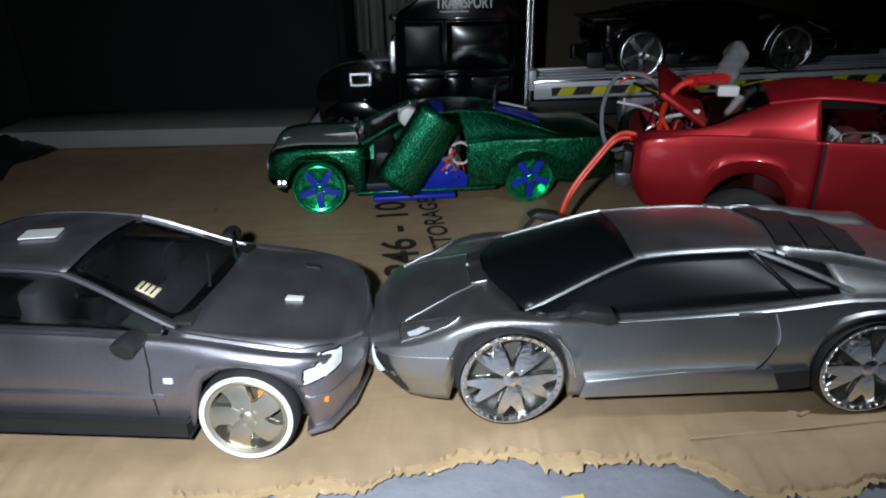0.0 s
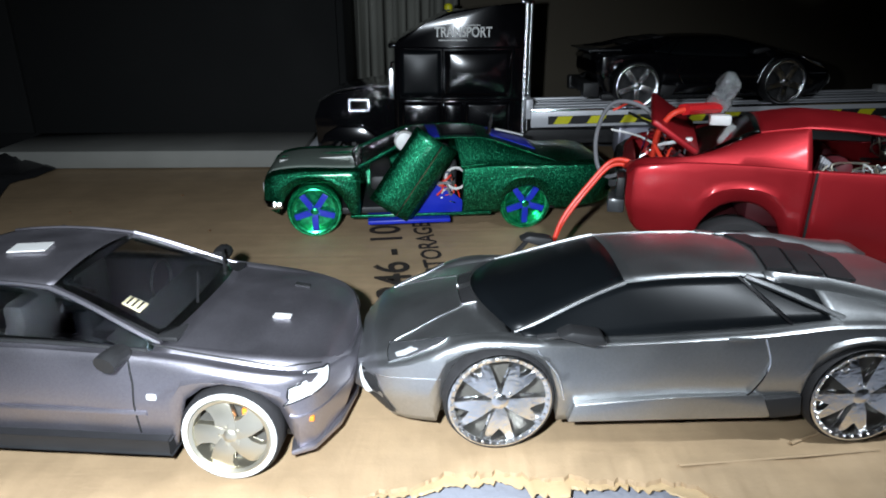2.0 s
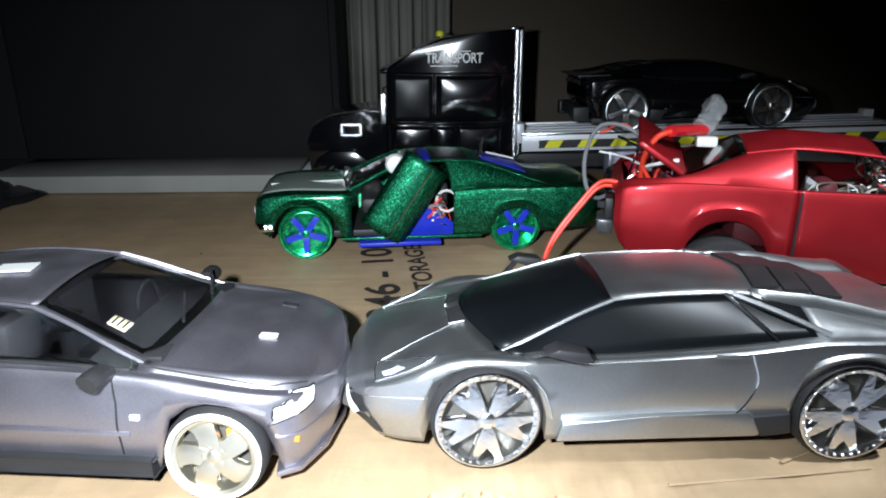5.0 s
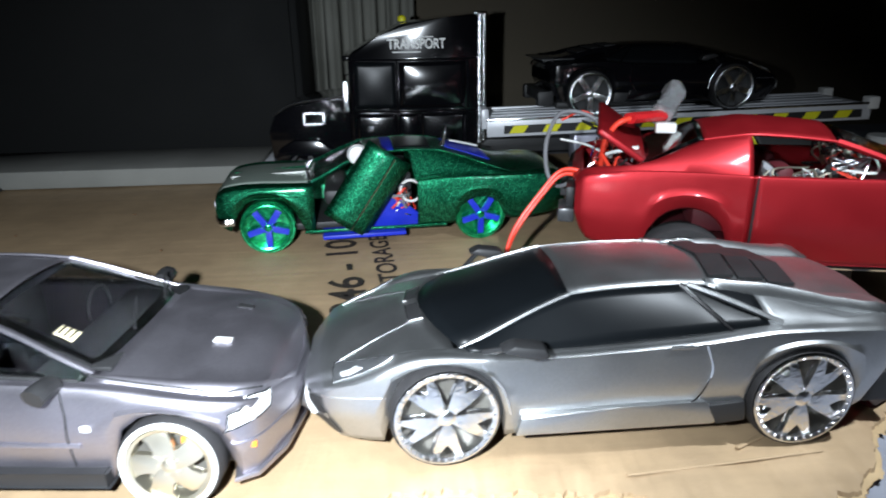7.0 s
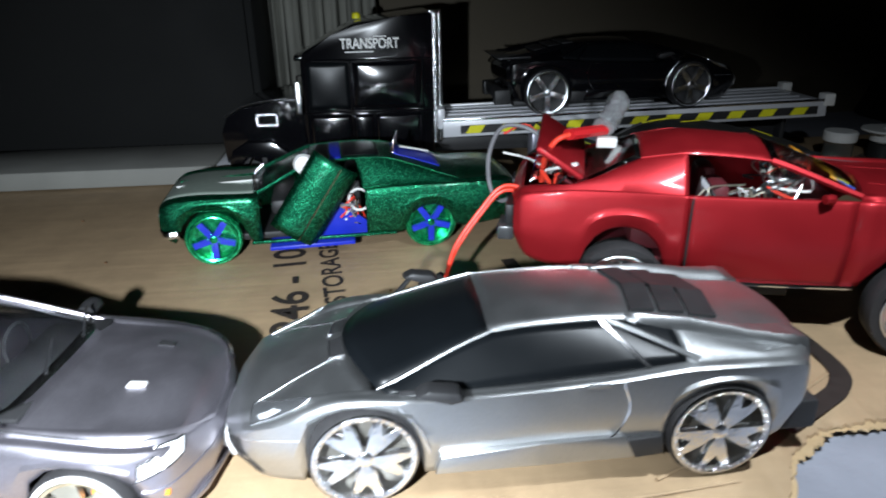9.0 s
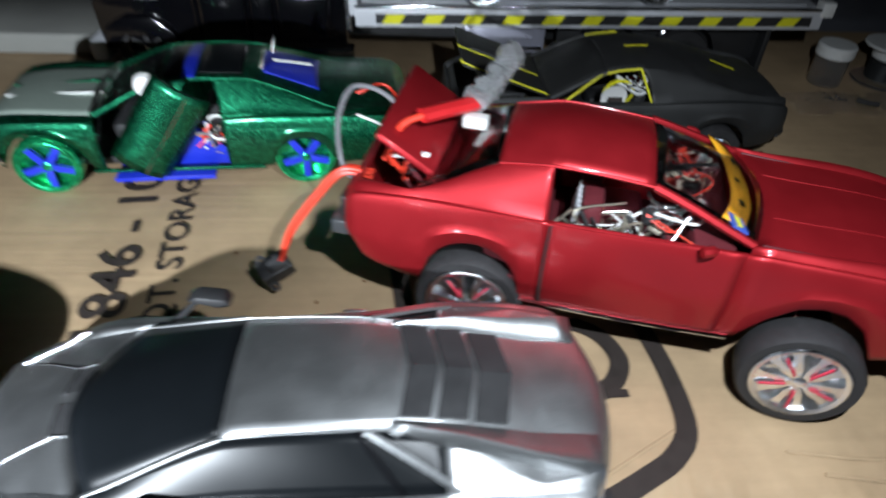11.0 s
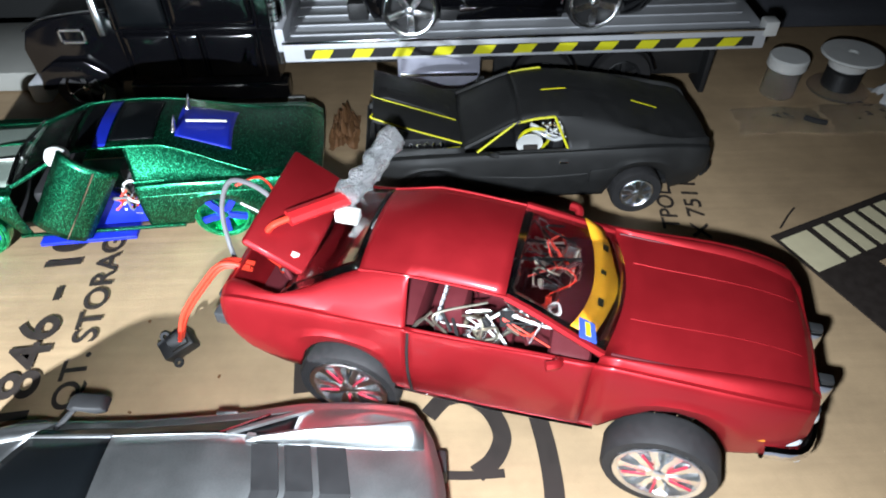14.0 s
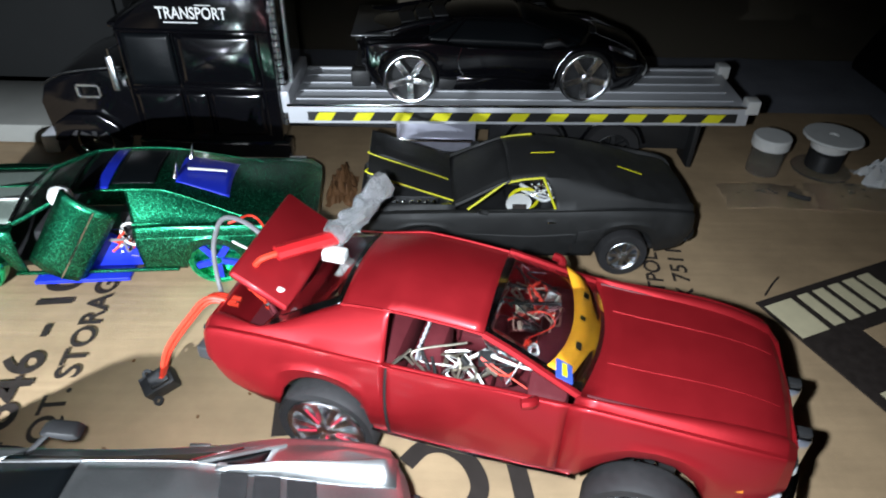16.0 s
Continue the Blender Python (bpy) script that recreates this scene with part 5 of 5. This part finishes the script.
# ---- matt black fastback with raised hood ----
def fastback():
    car = thing("model_fastback", pose(0.2175, 0.2705, 0, 0, 0, 181.5), "matt black model fastback with yellow trim and raised hood", "model car", "model cars")
    s = dict(x=[0.0960, 0.0900, 0.0400, 0.014, -0.020, -0.036, -0.080, -0.099, -0.1040], xt=[0.0970, 0.0920, 0.0440, 0.010, -0.010, -0.034, -0.080, -0.101, -0.1055],
             w=[0.0330, 0.0355, 0.0370, 0.0370, 0.0370, 0.0385, 0.0382, 0.0345, 0.0260], rear_flow=1.0, zb=[0.0140, 0.0120, 0.0110, 0.0110, 0.0110, 0.0120, 0.0150, 0.0180, 0.0200],
             zs=[0.0360, 0.0385, 0.0415, 0.0420, 0.0425, 0.0440, 0.0435, 0.0395, 0.0330], zc=[0.0370, 0.0405, 0.0440, 0.0620, 0.0645, 0.0622, 0.0500, 0.0428, 0.0345],
             roof_w=[0.0265, 0.0265, 0.0265], tuck=0.002, soft=1.0, bulge=1.04, waist=0.5, ledge=0.0045, crown=0.0038, swell=0.0024, flare=0.001,
             arches=[(0.060, 0.0145, 0.0185), (-0.0600, 0.0145, 0.0185)],
             cut={(2, 4): "windshield", (2, 3): None, (3, 3): None, (1, 4): None})
    skin, rows = car_skin(s)
    for (kind, sgn), bm in skin.items():
        part(kind, bm, MATT, car, "" if kind == "body" else "matt black glass", thick=0.0008)
    pillar_bars(car, rows, 2.0, 3.0, MATT, 0.0014)
    for sgn in (1, -1):
        frame_pts = [line_value(rows[3], 2.25), line_value(rows[4], 2.9), line_value(rows[4], 3.4), line_value(rows[4], 3.95)]
        end = line_value(rows[3], 3.97)
        pts = [(p.x, (p.y + 0.0006) * sgn, p.z + 0.0002) for p in frame_pts]
        part("window_trim", tube(pts, 0.0007, 6, 1), YELLOW, car, "yellow window outline")
        part("window_trim", tube([pts[-1], (end.x, (end.y + 0.0006) * sgn, end.z)], 0.0007, 6, 1), YELLOW, car, "yellow window outline")
        part("door_line", tube([(0.036, 0.0381 * sgn, 0.030), (0.0, 0.0384 * sgn, 0.028), (-0.03, 0.039 * sgn, 0.030)], 0.0006, 6, 4), MATT, car)
        part("side_scoop", prism([(-0.030, 0.024), (-0.030, 0.033), (-0.046, 0.035), (-0.046, 0.028)], 0.0370 * sgn, 0.0408 * sgn, 0.0008), MATT, car)
        part("fender_trim", tube([(0.090, 0.0270 * sgn, 0.0410), (0.066, 0.0280 * sgn, 0.0425), (0.043, 0.0290 * sgn, 0.0440)], 0.0005, 6, 4), YELLOW, car, "yellow engine bay edge")
    hood = box(0.0, 0.052, -0.0275, 0.0275, -0.0009, 0.0009, 0.0006)
    h = part("hood", hood, MATT, car, "raised matt black hood", pose(0.0425, 0, 0.0445, 0, -20, 0))
    part("hood_trim", tube([(0.0, 0.0272, 0.0010), (0.03, 0.0272, 0.0010), (0.0515, 0.0262, 0.0010), (0.0522, 0.022, 0.001)], 0.0005, 6, 3), YELLOW, h, "yellow hood edge")
    part("hood_trim", tube([(0.002, 0.0045, 0.0011), (0.03, 0.0045, 0.0011), (0.0515, 0.0040, 0.0011), (0.0522, 0.001, 0.001)], 0.0003, 6, 3), YELLOW, h, "yellow hood stripe")
    part("hood_hump", prism([(0.004, 0.0005), (0.050, 0.0005), (0.044, 0.0026), (0.010, 0.0022)], -0.009, 0.003, 0.0006), MATT, h)
    part("engine_bay", box(0.045, 0.090, -0.027, 0.027, 0.020, 0.023), DARK, car)
    part("engine", join(box(0.050, 0.080, -0.011, 0.011, 0.022, 0.038, 0.002), box(0.052, 0.078, -0.016, -0.011, 0.026, 0.034, 0.001), box(0.052, 0.078, 0.011, 0.016, 0.026, 0.034, 0.001)), DARK, car)
    for i in range(6):
        for sgn in (1, -1):
            part("header_pipe", tube([(0.053 + i * 0.0045, 0.013 * sgn, 0.036), (0.053 + i * 0.0045, 0.020 * sgn, 0.0385), (0.053 + i * 0.0045, 0.0235 * sgn, 0.034)], 0.0016, 7, 4), CHROME, car, "chrome header pipe")
    part("roof_trim", tube([(-0.004, 0.006, 0.0655), (-0.018, 0.006, 0.0660)], 0.0003, 5, 1), YELLOW, car)
    part("roof_trim", tube([(-0.056, 0.010, 0.0590), (-0.072, 0.010, 0.0535)], 0.0003, 5, 1), YELLOW, car)
    part("cabin_floor", box(-0.06, 0.04, -0.034, 0.034, 0.014, 0.017), DARK, car)
    part("dial", lathe([(0.0075, 0), (0.0075, 0.0008), (0.006, 0.0012), (0.0003, 0.0012)], 28), WHITE, car, "white round decal", pose(0.004, 0.0290, 0.0445, 12, 0, 180))
    part("dial_mark", box(-0.004, 0.004, 0.0013, 0.0017, -0.0016, 0.0016, 0.0), INK, car, "black decal mark", pose(0.004, 0.0305, 0.0440, 12, 0, 0))
    part("dial_ring", lathe([(0.0078, 0), (0.0092, 0.0002), (0.0092, 0.0012), (0.0078, 0.0012), (0.0078, 0)], 28), YELLOW, car, "yellow ring", pose(0.001, 0.0265, 0.0455, 12, 0, 180))
    for dz in (0, 0.003):
        part("wire", tube([(0.004, 0.026, 0.0560 - dz), (-0.004, 0.027, 0.052 - dz), (-0.011, 0.027, 0.0485 - dz), (-0.018, 0.026, 0.051 - dz)], 0.0011, 6, 5), ORANGE_FILM, car, "orange wire")
    clutter_wires(car, [(-0.010, 0.025, 0.054)], 6, [WHITE, CHROME, ORANGE_FILM], (0.008, 0.004, 0.005), 3)
    for sgn in (1, -1):
        part("seat", join(box(-0.012, 0.006, sgn * 0.015 - 0.009, sgn * 0.015 + 0.009, 0.018, 0.026, 0.003), box(-0.018, -0.010, sgn * 0.015 - 0.009, sgn * 0.015 + 0.009, 0.022, 0.046, 0.003)), DARK, car)
        part("side_mirror", tube([(0.027, 0.0365 * sgn, 0.044), (0.026, 0.0405 * sgn, 0.0465), (0.023, 0.0415 * sgn, 0.0465)], 0.0016, 7, 3), MATT, car)
    part("door_handle", box(-0.017, -0.012, 0.0375, 0.0392, 0.0375, 0.0385, 0.0003), CHROME, car)
    part("chassis", box(-0.085, 0.085, -0.027, 0.027, 0.010, 0.014, 0.001), DARK, car)
    part("bumper", tube([(-0.097, 0.0355, 0.024), (-0.104, 0.027, 0.024), (-0.106, 0, 0.024), (-0.104, -0.027, 0.024), (-0.097, -0.0355, 0.024)], 0.0016, 7, 5), MATT, car)
    for x in (0.060, -0.060):
        for sgn in (1, -1):
            wheel(car, x, 0.0345 * sgn, 0.0150, 0.0150, 0.012, 0.0098, 8, (RUBBER, BRIGHT, BRIGHT, CHROME), "bar", sgn)
    return car


fastback()


# ---- tow truck ----
def truck():
    t = thing("model_truck", pose(0, 0, 0), "black model tow truck with grey striped flat bed", "model truck")
    y0, y1 = 0.350, 0.438
    part("cab", prism([(-0.047, 0.024), (-0.047, 0.105), (-0.044, 0.110), (-0.022, 0.122), (-0.004, 0.1305), (0.030, 0.135), (0.056, 0.1375), (0.056, 0.024)], y0, y1, 0.0022), GLOSS, t)
    hood = prism([(-0.112, 0.024), (-0.1135, 0.050), (-0.108, 0.0625), (-0.094, 0.0695), (-0.070, 0.0735), (-0.047, 0.0760), (-0.047, 0.024)], y0 + 0.004, y1 - 0.004, 0.0025)
    part("hood", hood, GLOSS, t)
    part("hood_edge", tube([(-0.109, y0 + 0.005, 0.0625), (-0.094, y0 + 0.005, 0.0705), (-0.070, y0 + 0.005, 0.0745), (-0.049, y0 + 0.005, 0.0765)], 0.0007, 6, 4), BRIGHT, t, "bright hood edge")
    fr = join(box(-0.0850, -0.0835, y0 + 0.002, y0 + 0.005, 0.0545, 0.0645), box(-0.0695, -0.0680, y0 + 0.002, y0 + 0.005, 0.0545, 0.0645), box(-0.0850, -0.0680, y0 + 0.002, y0 + 0.005, 0.0545, 0.0560), box(-0.0850, -0.0680, y0 + 0.002, y0 + 0.005, 0.0630, 0.0645))
    part("hood_vent", fr, BRIGHT, t, "chrome vent frame")
    # cab panel ribs, visor lip, window, lamps, mirror
    for z in (0.104, 0.0640):
        part("cab_rib", tube([(-0.046, y0 - 0.0004, z), (0.0, y0 - 0.0006, z), (0.055, y0 - 0.0004, z)], 0.0009, 6, 2), GLOSS, t)
    for x in (-0.0445, -0.009, 0.008, 0.026, 0.047):
        top = 0.104 if x not in (0.008, 0.026) else 0.064
        part("cab_rib", tube([(x, y0 - 0.0003, 0.030), (x, y0 - 0.0005, top)], 0.0008, 6, 1), GLOSS, t)
    def bowed(x0, x1, z0, z1, depth):
        """A panel that bows out a little from the cab's side."""
        bm = bmesh.new()
        n = 10
        g = [[bm.verts.new((x0 + (x1 - x0) * i / n, y0 - 0.0004 - depth * (1 - (2 * i / n - 1) ** 2) * (1 - (2 * j / n - 1) ** 2), z0 + (z1 - z0) * j / n)) for j in range(n + 1)] for i in range(n + 1)]
        for i in range(n):
            for j in range(n):
                bm.faces.new((g[i][j], g[i + 1][j], g[i + 1][j + 1], g[i][j + 1]))
        return bm

    part("cab_window", bowed(-0.042, -0.0105, 0.067, 0.102, 0.0016), TINT, t, "black cab window", thick=0.0012)
    part("sleeper_panel", bowed(-0.0075, 0.045, 0.067, 0.102, 0.0020), GLOSS, t, thick=0.0012)
    part("cab_door", bowed(-0.042, -0.0105, 0.030, 0.062, 0.0015), GLOSS, t, thick=0.0012)
    part("lower_panel", bowed(-0.0075, 0.0065, 0.030, 0.062, 0.0015), GLOSS, t, thick=0.0012)
    part("lower_panel", bowed(0.0095, 0.045, 0.030, 0.062, 0.0015), GLOSS, t, thick=0.0012)
    part("roof_fairing", box(-0.052, -0.043, y0 + 0.004, y1 - 0.004, 0.1035, 0.1075, 0.0015), GLOSS, t)
    lettering("TRANSPORT", 0.0450, 0.0078, pose(-0.0155, y0 - 0.0012, 0.1120, 90, 0, 0), WHITE, t, "lettering", "white word TRANSPORT")
    part("logo_line", box(-0.012, 0.010, y0 - 0.0012, y0 - 0.0008, 0.1093, 0.1101), WHITE, t)
    part("logo_line", box(0.010, 0.020, y0 - 0.0012, y0 - 0.0008, 0.1205, 0.1212), WHITE, t)
    for x, w in ((-0.0375, 0.004), (-0.0315, 0.0025), (-0.0255, 0.0042)):
        part("marker_lamp", box(x, x + w, y0 - 0.0018, y0, 0.0455, 0.0490, 0.0004), WHITE, t, "small white marker lamp")
    mir = part("mirror", box(-0.0515, -0.0470, y0 - 0.012, y0 - 0.008, 0.066, 0.090, 0.001), BRIGHT, t, "tall chrome mirror")
    part("mirror_arm", tube([(-0.046, y0, 0.094), (-0.049, y0 - 0.010, 0.094), (-0.049, y0 - 0.010, 0.088)], 0.0007, 6, 1), CHROME, mir)
    part("beacon", lathe([(0.0035, 0), (0.0035, 0.003), (0.0024, 0.0045), (0.0003, 0.005)], 14, "z"), YELLOW, t, "yellow roof beacon", pose(-0.003, 0.395, 0.1315))
    for x, y in ((0.0575, y0 + 0.006), (0.0620, y0 + 0.016)):
        part("exhaust_pipe", tube([(x, y, 0.036), (x, y, 0.1385)], 0.0022, 10, 1), BRIGHT, t, "chrome exhaust stack")
    for i in range(22):
        part("stack_ring", lathe([(0.0022, -0.0006), (0.0028, 0), (0.0022, 0.0006)], 10, "z"), CHROME, t, "", pose(0.0575, y0 + 0.006, 0.040 + i * 0.0044))
    part("stack_cap", box(0.052, 0.062, y0 + 0.002, y0 + 0.008, 0.1365, 0.1390, 0.0006), CHROME, t)
    part("bumper", box(-0.121, -0.108, y0 - 0.001, y1 + 0.001, 0.011, 0.026, 0.003), GREYPLASTIC, t, "dull grey bumper")
    part("fender", prism([(-0.110, 0.022), (-0.106, 0.036), (-0.094, 0.043), (-0.074, 0.043), (-0.062, 0.034), (-0.056, 0.022), (-0.063, 0.022), (-0.070, 0.031), (-0.094, 0.032), (-0.101, 0.022)], y0 - 0.001, y0 + 0.012, 0.0012), GLOSS, t)
    part("side_step", box(-0.050, 0.060, y0 + 0.001, y0 + 0.012, 0.010, 0.024, 0.0015), GLOSS, t)
    part("reflector", box(0.058, 0.070, y0 - 0.0008, y0 + 0.002, 0.0075, 0.0120, 0.0004), WHITE, t, "white reflector")
    part("frame_rail", box(-0.10, 0.355, 0.380, 0.386, 0.022, 0.034, 0.0008), DARK, t)
    part("frame_rail", box(-0.10, 0.355, 0.404, 0.410, 0.022, 0.034, 0.0008), DARK, t)
    tank = prism([(0.141, 0.013), (0.137, 0.020), (0.137, 0.041), (0.195, 0.041), (0.195, 0.020), (0.188, 0.013)], y0 + 0.003, y0 + 0.020, 0.002)
    part("tool_box", tank, plain("lilac_metal", (0.40, 0.40, 0.48), 0.3, 0.4, vary=0.15), t, "pale metallic tool box")
    part("tool_box_band", box(0.139, 0.193, y0 + 0.0015, y0 + 0.004, 0.0255, 0.0280, 0.0004), CHROME, t)
    part("mud_flap", box(0.354, 0.358, y0 + 0.002, y0 + 0.026, 0.008, 0.046, 0.0008), DARK, t, "black mud flap")
    part("skirt_panel", box(0.205, 0.355, y0 + 0.012, y0 + 0.018, 0.018, 0.044, 0.001), DARK, t)
    for x in (-0.082, 0.240, 0.296):
        for side, y in ((-1, y0 + 0.010), (1, y1 - 0.010)):
            wheel(t, x, y, 0.021, 0.021, 0.016, 0.013, 6, (RUBBER, DARK if x > 0 else CHROME, DARK, DARK), "bar", side)
    for x in (0.240, 0.296):
        part("wheel_arch", tube([(x - 0.024, y0 + 0.006, 0.026), (x - 0.016, y0 + 0.006, 0.039), (x, y0 + 0.006, 0.0455), (x + 0.016, y0 + 0.006, 0.039), (x + 0.024, y0 + 0.006, 0.026)], 0.0013, 6, 5), GLOSS, t)
    # flat bed, slightly raised to the rear
    bed = part("bed", box(0, 0.320, 0.000, 0.068, -0.0018, 0.0, 0.0003), GREYPLASTIC, t, "grey flat bed", pose(0.062, 0.3465, 0.0545, 0, BED_TILT, -1.2))
    part("bed_side", box(0, 0.320, -0.0020, 0.0016, -0.0125, 0.0015, 0.0006), GREYPLASTIC, bed)
    part("bed_side", box(0, 0.320, 0.0664, 0.0700, -0.0125, 0.0015, 0.0006), GREYPLASTIC, bed)
    part("bed_lip", box(0, 0.322, -0.0026, -0.0018, 0.0002, 0.0022, 0.0003), CHROME, bed)
    for i in range(4):
        part("bed_rib", box(0.004, 0.312, 0.010 + i * 0.0145, 0.0122 + i * 0.0145, 0.0, 0.0009, 0.0003), GREYPLASTIC, bed)
    part("stripe_band", box(0.014, 0.312, -0.0027, -0.0021, -0.0100, -0.0035), DARK, bed, "black hazard band")
    for i in range(11):
        x = 0.018 + i * 0.0270
        part("hazard_stripe", prism([(x, -0.0098), (x + 0.012, -0.0098), (x + 0.016, -0.0037), (x + 0.004, -0.0037)], -0.0031, -0.0024), YELLOW, bed, "yellow hazard stripe")
    part("bed_head", box(-0.004, 0.002, 0, 0.068, -0.006, 0.010, 0.001), GREYPLASTIC, bed)
    for y in (-0.001, 0.062):
        part("tail_lamp_block", box(0.317, 0.326, y - 0.002, y + 0.008, -0.004, 0.006, 0.001), WHITE, bed)
    part("sub_frame", box(0.01, 0.31, 0.016, 0.056, -0.014, -0.002, 0.001), DARK, bed)
    return t


truck()


# ---- small things at the back ----
jar = thing("plastic_jar", pose(0.418, 0.362, 0) @ Matrix.Scale(0.8, 4), "small clear plastic jar with white lid", "jar")
part("jar_body", lathe([(0.0003, 0.0006), (0.0135, 0.0006), (0.0150, 0.002), (0.0150, 0.024), (0.0135, 0.027), (0.0135, 0.030)], 36, "z"), BAG, jar, thick=0.0006)
part("lid", lathe([(0.0165, 0.028), (0.0172, 0.029), (0.0172, 0.0375), (0.0160, 0.0390), (0.0003, 0.0390)], 36, "z"), WHITE, jar, "white ribbed lid")
spool = thing("wire_spool", pose(0.466, 0.366, 0) @ Matrix.Scale(0.88, 4), "white plastic spool wound with dark wire", "spool")
part("flange", lathe([(0.0003, 0.0320), (0.0040, 0.0320), (0.0235, 0.0320), (0.0245, 0.0330), (0.0235, 0.0345), (0.0045, 0.0345), (0.0035, 0.0330)], 40, "z"), WHITE, spool)
part("flange", lathe([(0.0003, 0.0005), (0.0235, 0.0005), (0.0245, 0.0015), (0.0235, 0.0030), (0.0003, 0.0030)], 40, "z"), BAG, spool, "clear lower flange")
part("core", lathe([(0.0120, 0.003), (0.0120, 0.021), (0.0150, 0.0225), (0.0150, 0.0320)], 30, "z"), WHITE, spool)
part("winding", lathe([(0.0125, 0.004), *[(0.0140 + 0.0005 * (i % 2), 0.004 + i * 0.0009) for i in range(18)], (0.0125, 0.021)], 30, "z"), DARK, spool, "dark wire winding")


def crumple(x, y, rx, ry, h, seed, z=0.001):
    bm = bmesh.new()
    n = 22
    g = [[None] * (n + 1) for _ in range(n + 1)]
    for i in range(n + 1):
        for j in range(n + 1):
            a, b = i / n * 2 - 1, j / n * 2 - 1
            r = max(0, 1 - (a * a + b * b) * 0.8)
            q = noise.noise((a * 3.1 + seed, b * 3.1, seed))
            g[i][j] = bm.verts.new((x + rx * a * (1 + 0.2 * q), y + ry * b * (1 + 0.2 * noise.noise((b * 2, a * 2, seed))), z + h * r * (0.4 + abs(q) * 1.6)))
    for i in range(n):
        for j in range(n):
            bm.faces.new((g[i][j], g[i + 1][j], g[i + 1][j + 1], g[i][j + 1]))
    return bm


solo("orange_wrapper", crumple(0.515, 0.352, 0.026, 0.014, 0.022, 3.0), ORANGE_FILM, "crumpled orange plastic wrapper beside the spool", "wrapper")
solo("plastic_bag", crumple(0.405, 0.325, 0.030, 0.016, 0.006, 7.0), BAG, "flattened clear plastic bag on the cardboard", "bag")
solo("plastic_bag", crumple(0.470, 0.325, 0.030, 0.018, 0.007, 9.0), BAG, "flattened clear plastic bag under the spool", "bag")
solo("dark_cloth", crumple(-0.425, 0.345, 0.080, 0.115, 0.020, 13.0), DARK, "bunched dark cloth lying over the cardboard edge", "cloth")
solo("brown_scrap", crumple(0.100, 0.322, 0.010, 0.020, 0.016, 5.0), BROWN, "crumpled brown scrap beside the truck", "scrap")
solo("black_clip", tube([(0.418, 0.318, 0.008), (0.424, 0.314, 0.0075), (0.431, 0.311, 0.0075)], 0.0018, 7, 4), DARK, "small black clip on the plastic bag", "clip")
solo("pen_mark", strip([(0.362, 0.214), (0.372, 0.226), (0.378, 0.232)], 0.0012, 0.0006), INK, "short black pen stroke on the cardboard", "mark")

rnd = random.Random(21)
crumb = box(-0.0009, 0.0009, -0.0006, 0.0006, 0, 0.0007, 0.0002)
first = solo("crumb", crumb, BROWN, "tiny brown crumb lying on the cardboard", "crumb", "crumbs on the cardboard", m=pose(-0.208, 0.300, 0.0002))
for i in range(16):
    x, y = (rnd.uniform(-0.30, -0.13), rnd.uniform(0.10, 0.33)) if i < 10 else (rnd.uniform(0.0, 0.1), rnd.uniform(0.10, 0.16))
    copy_thing(first, pose(x, y, 0.0002, 0, 0, rnd.uniform(0, 180)))
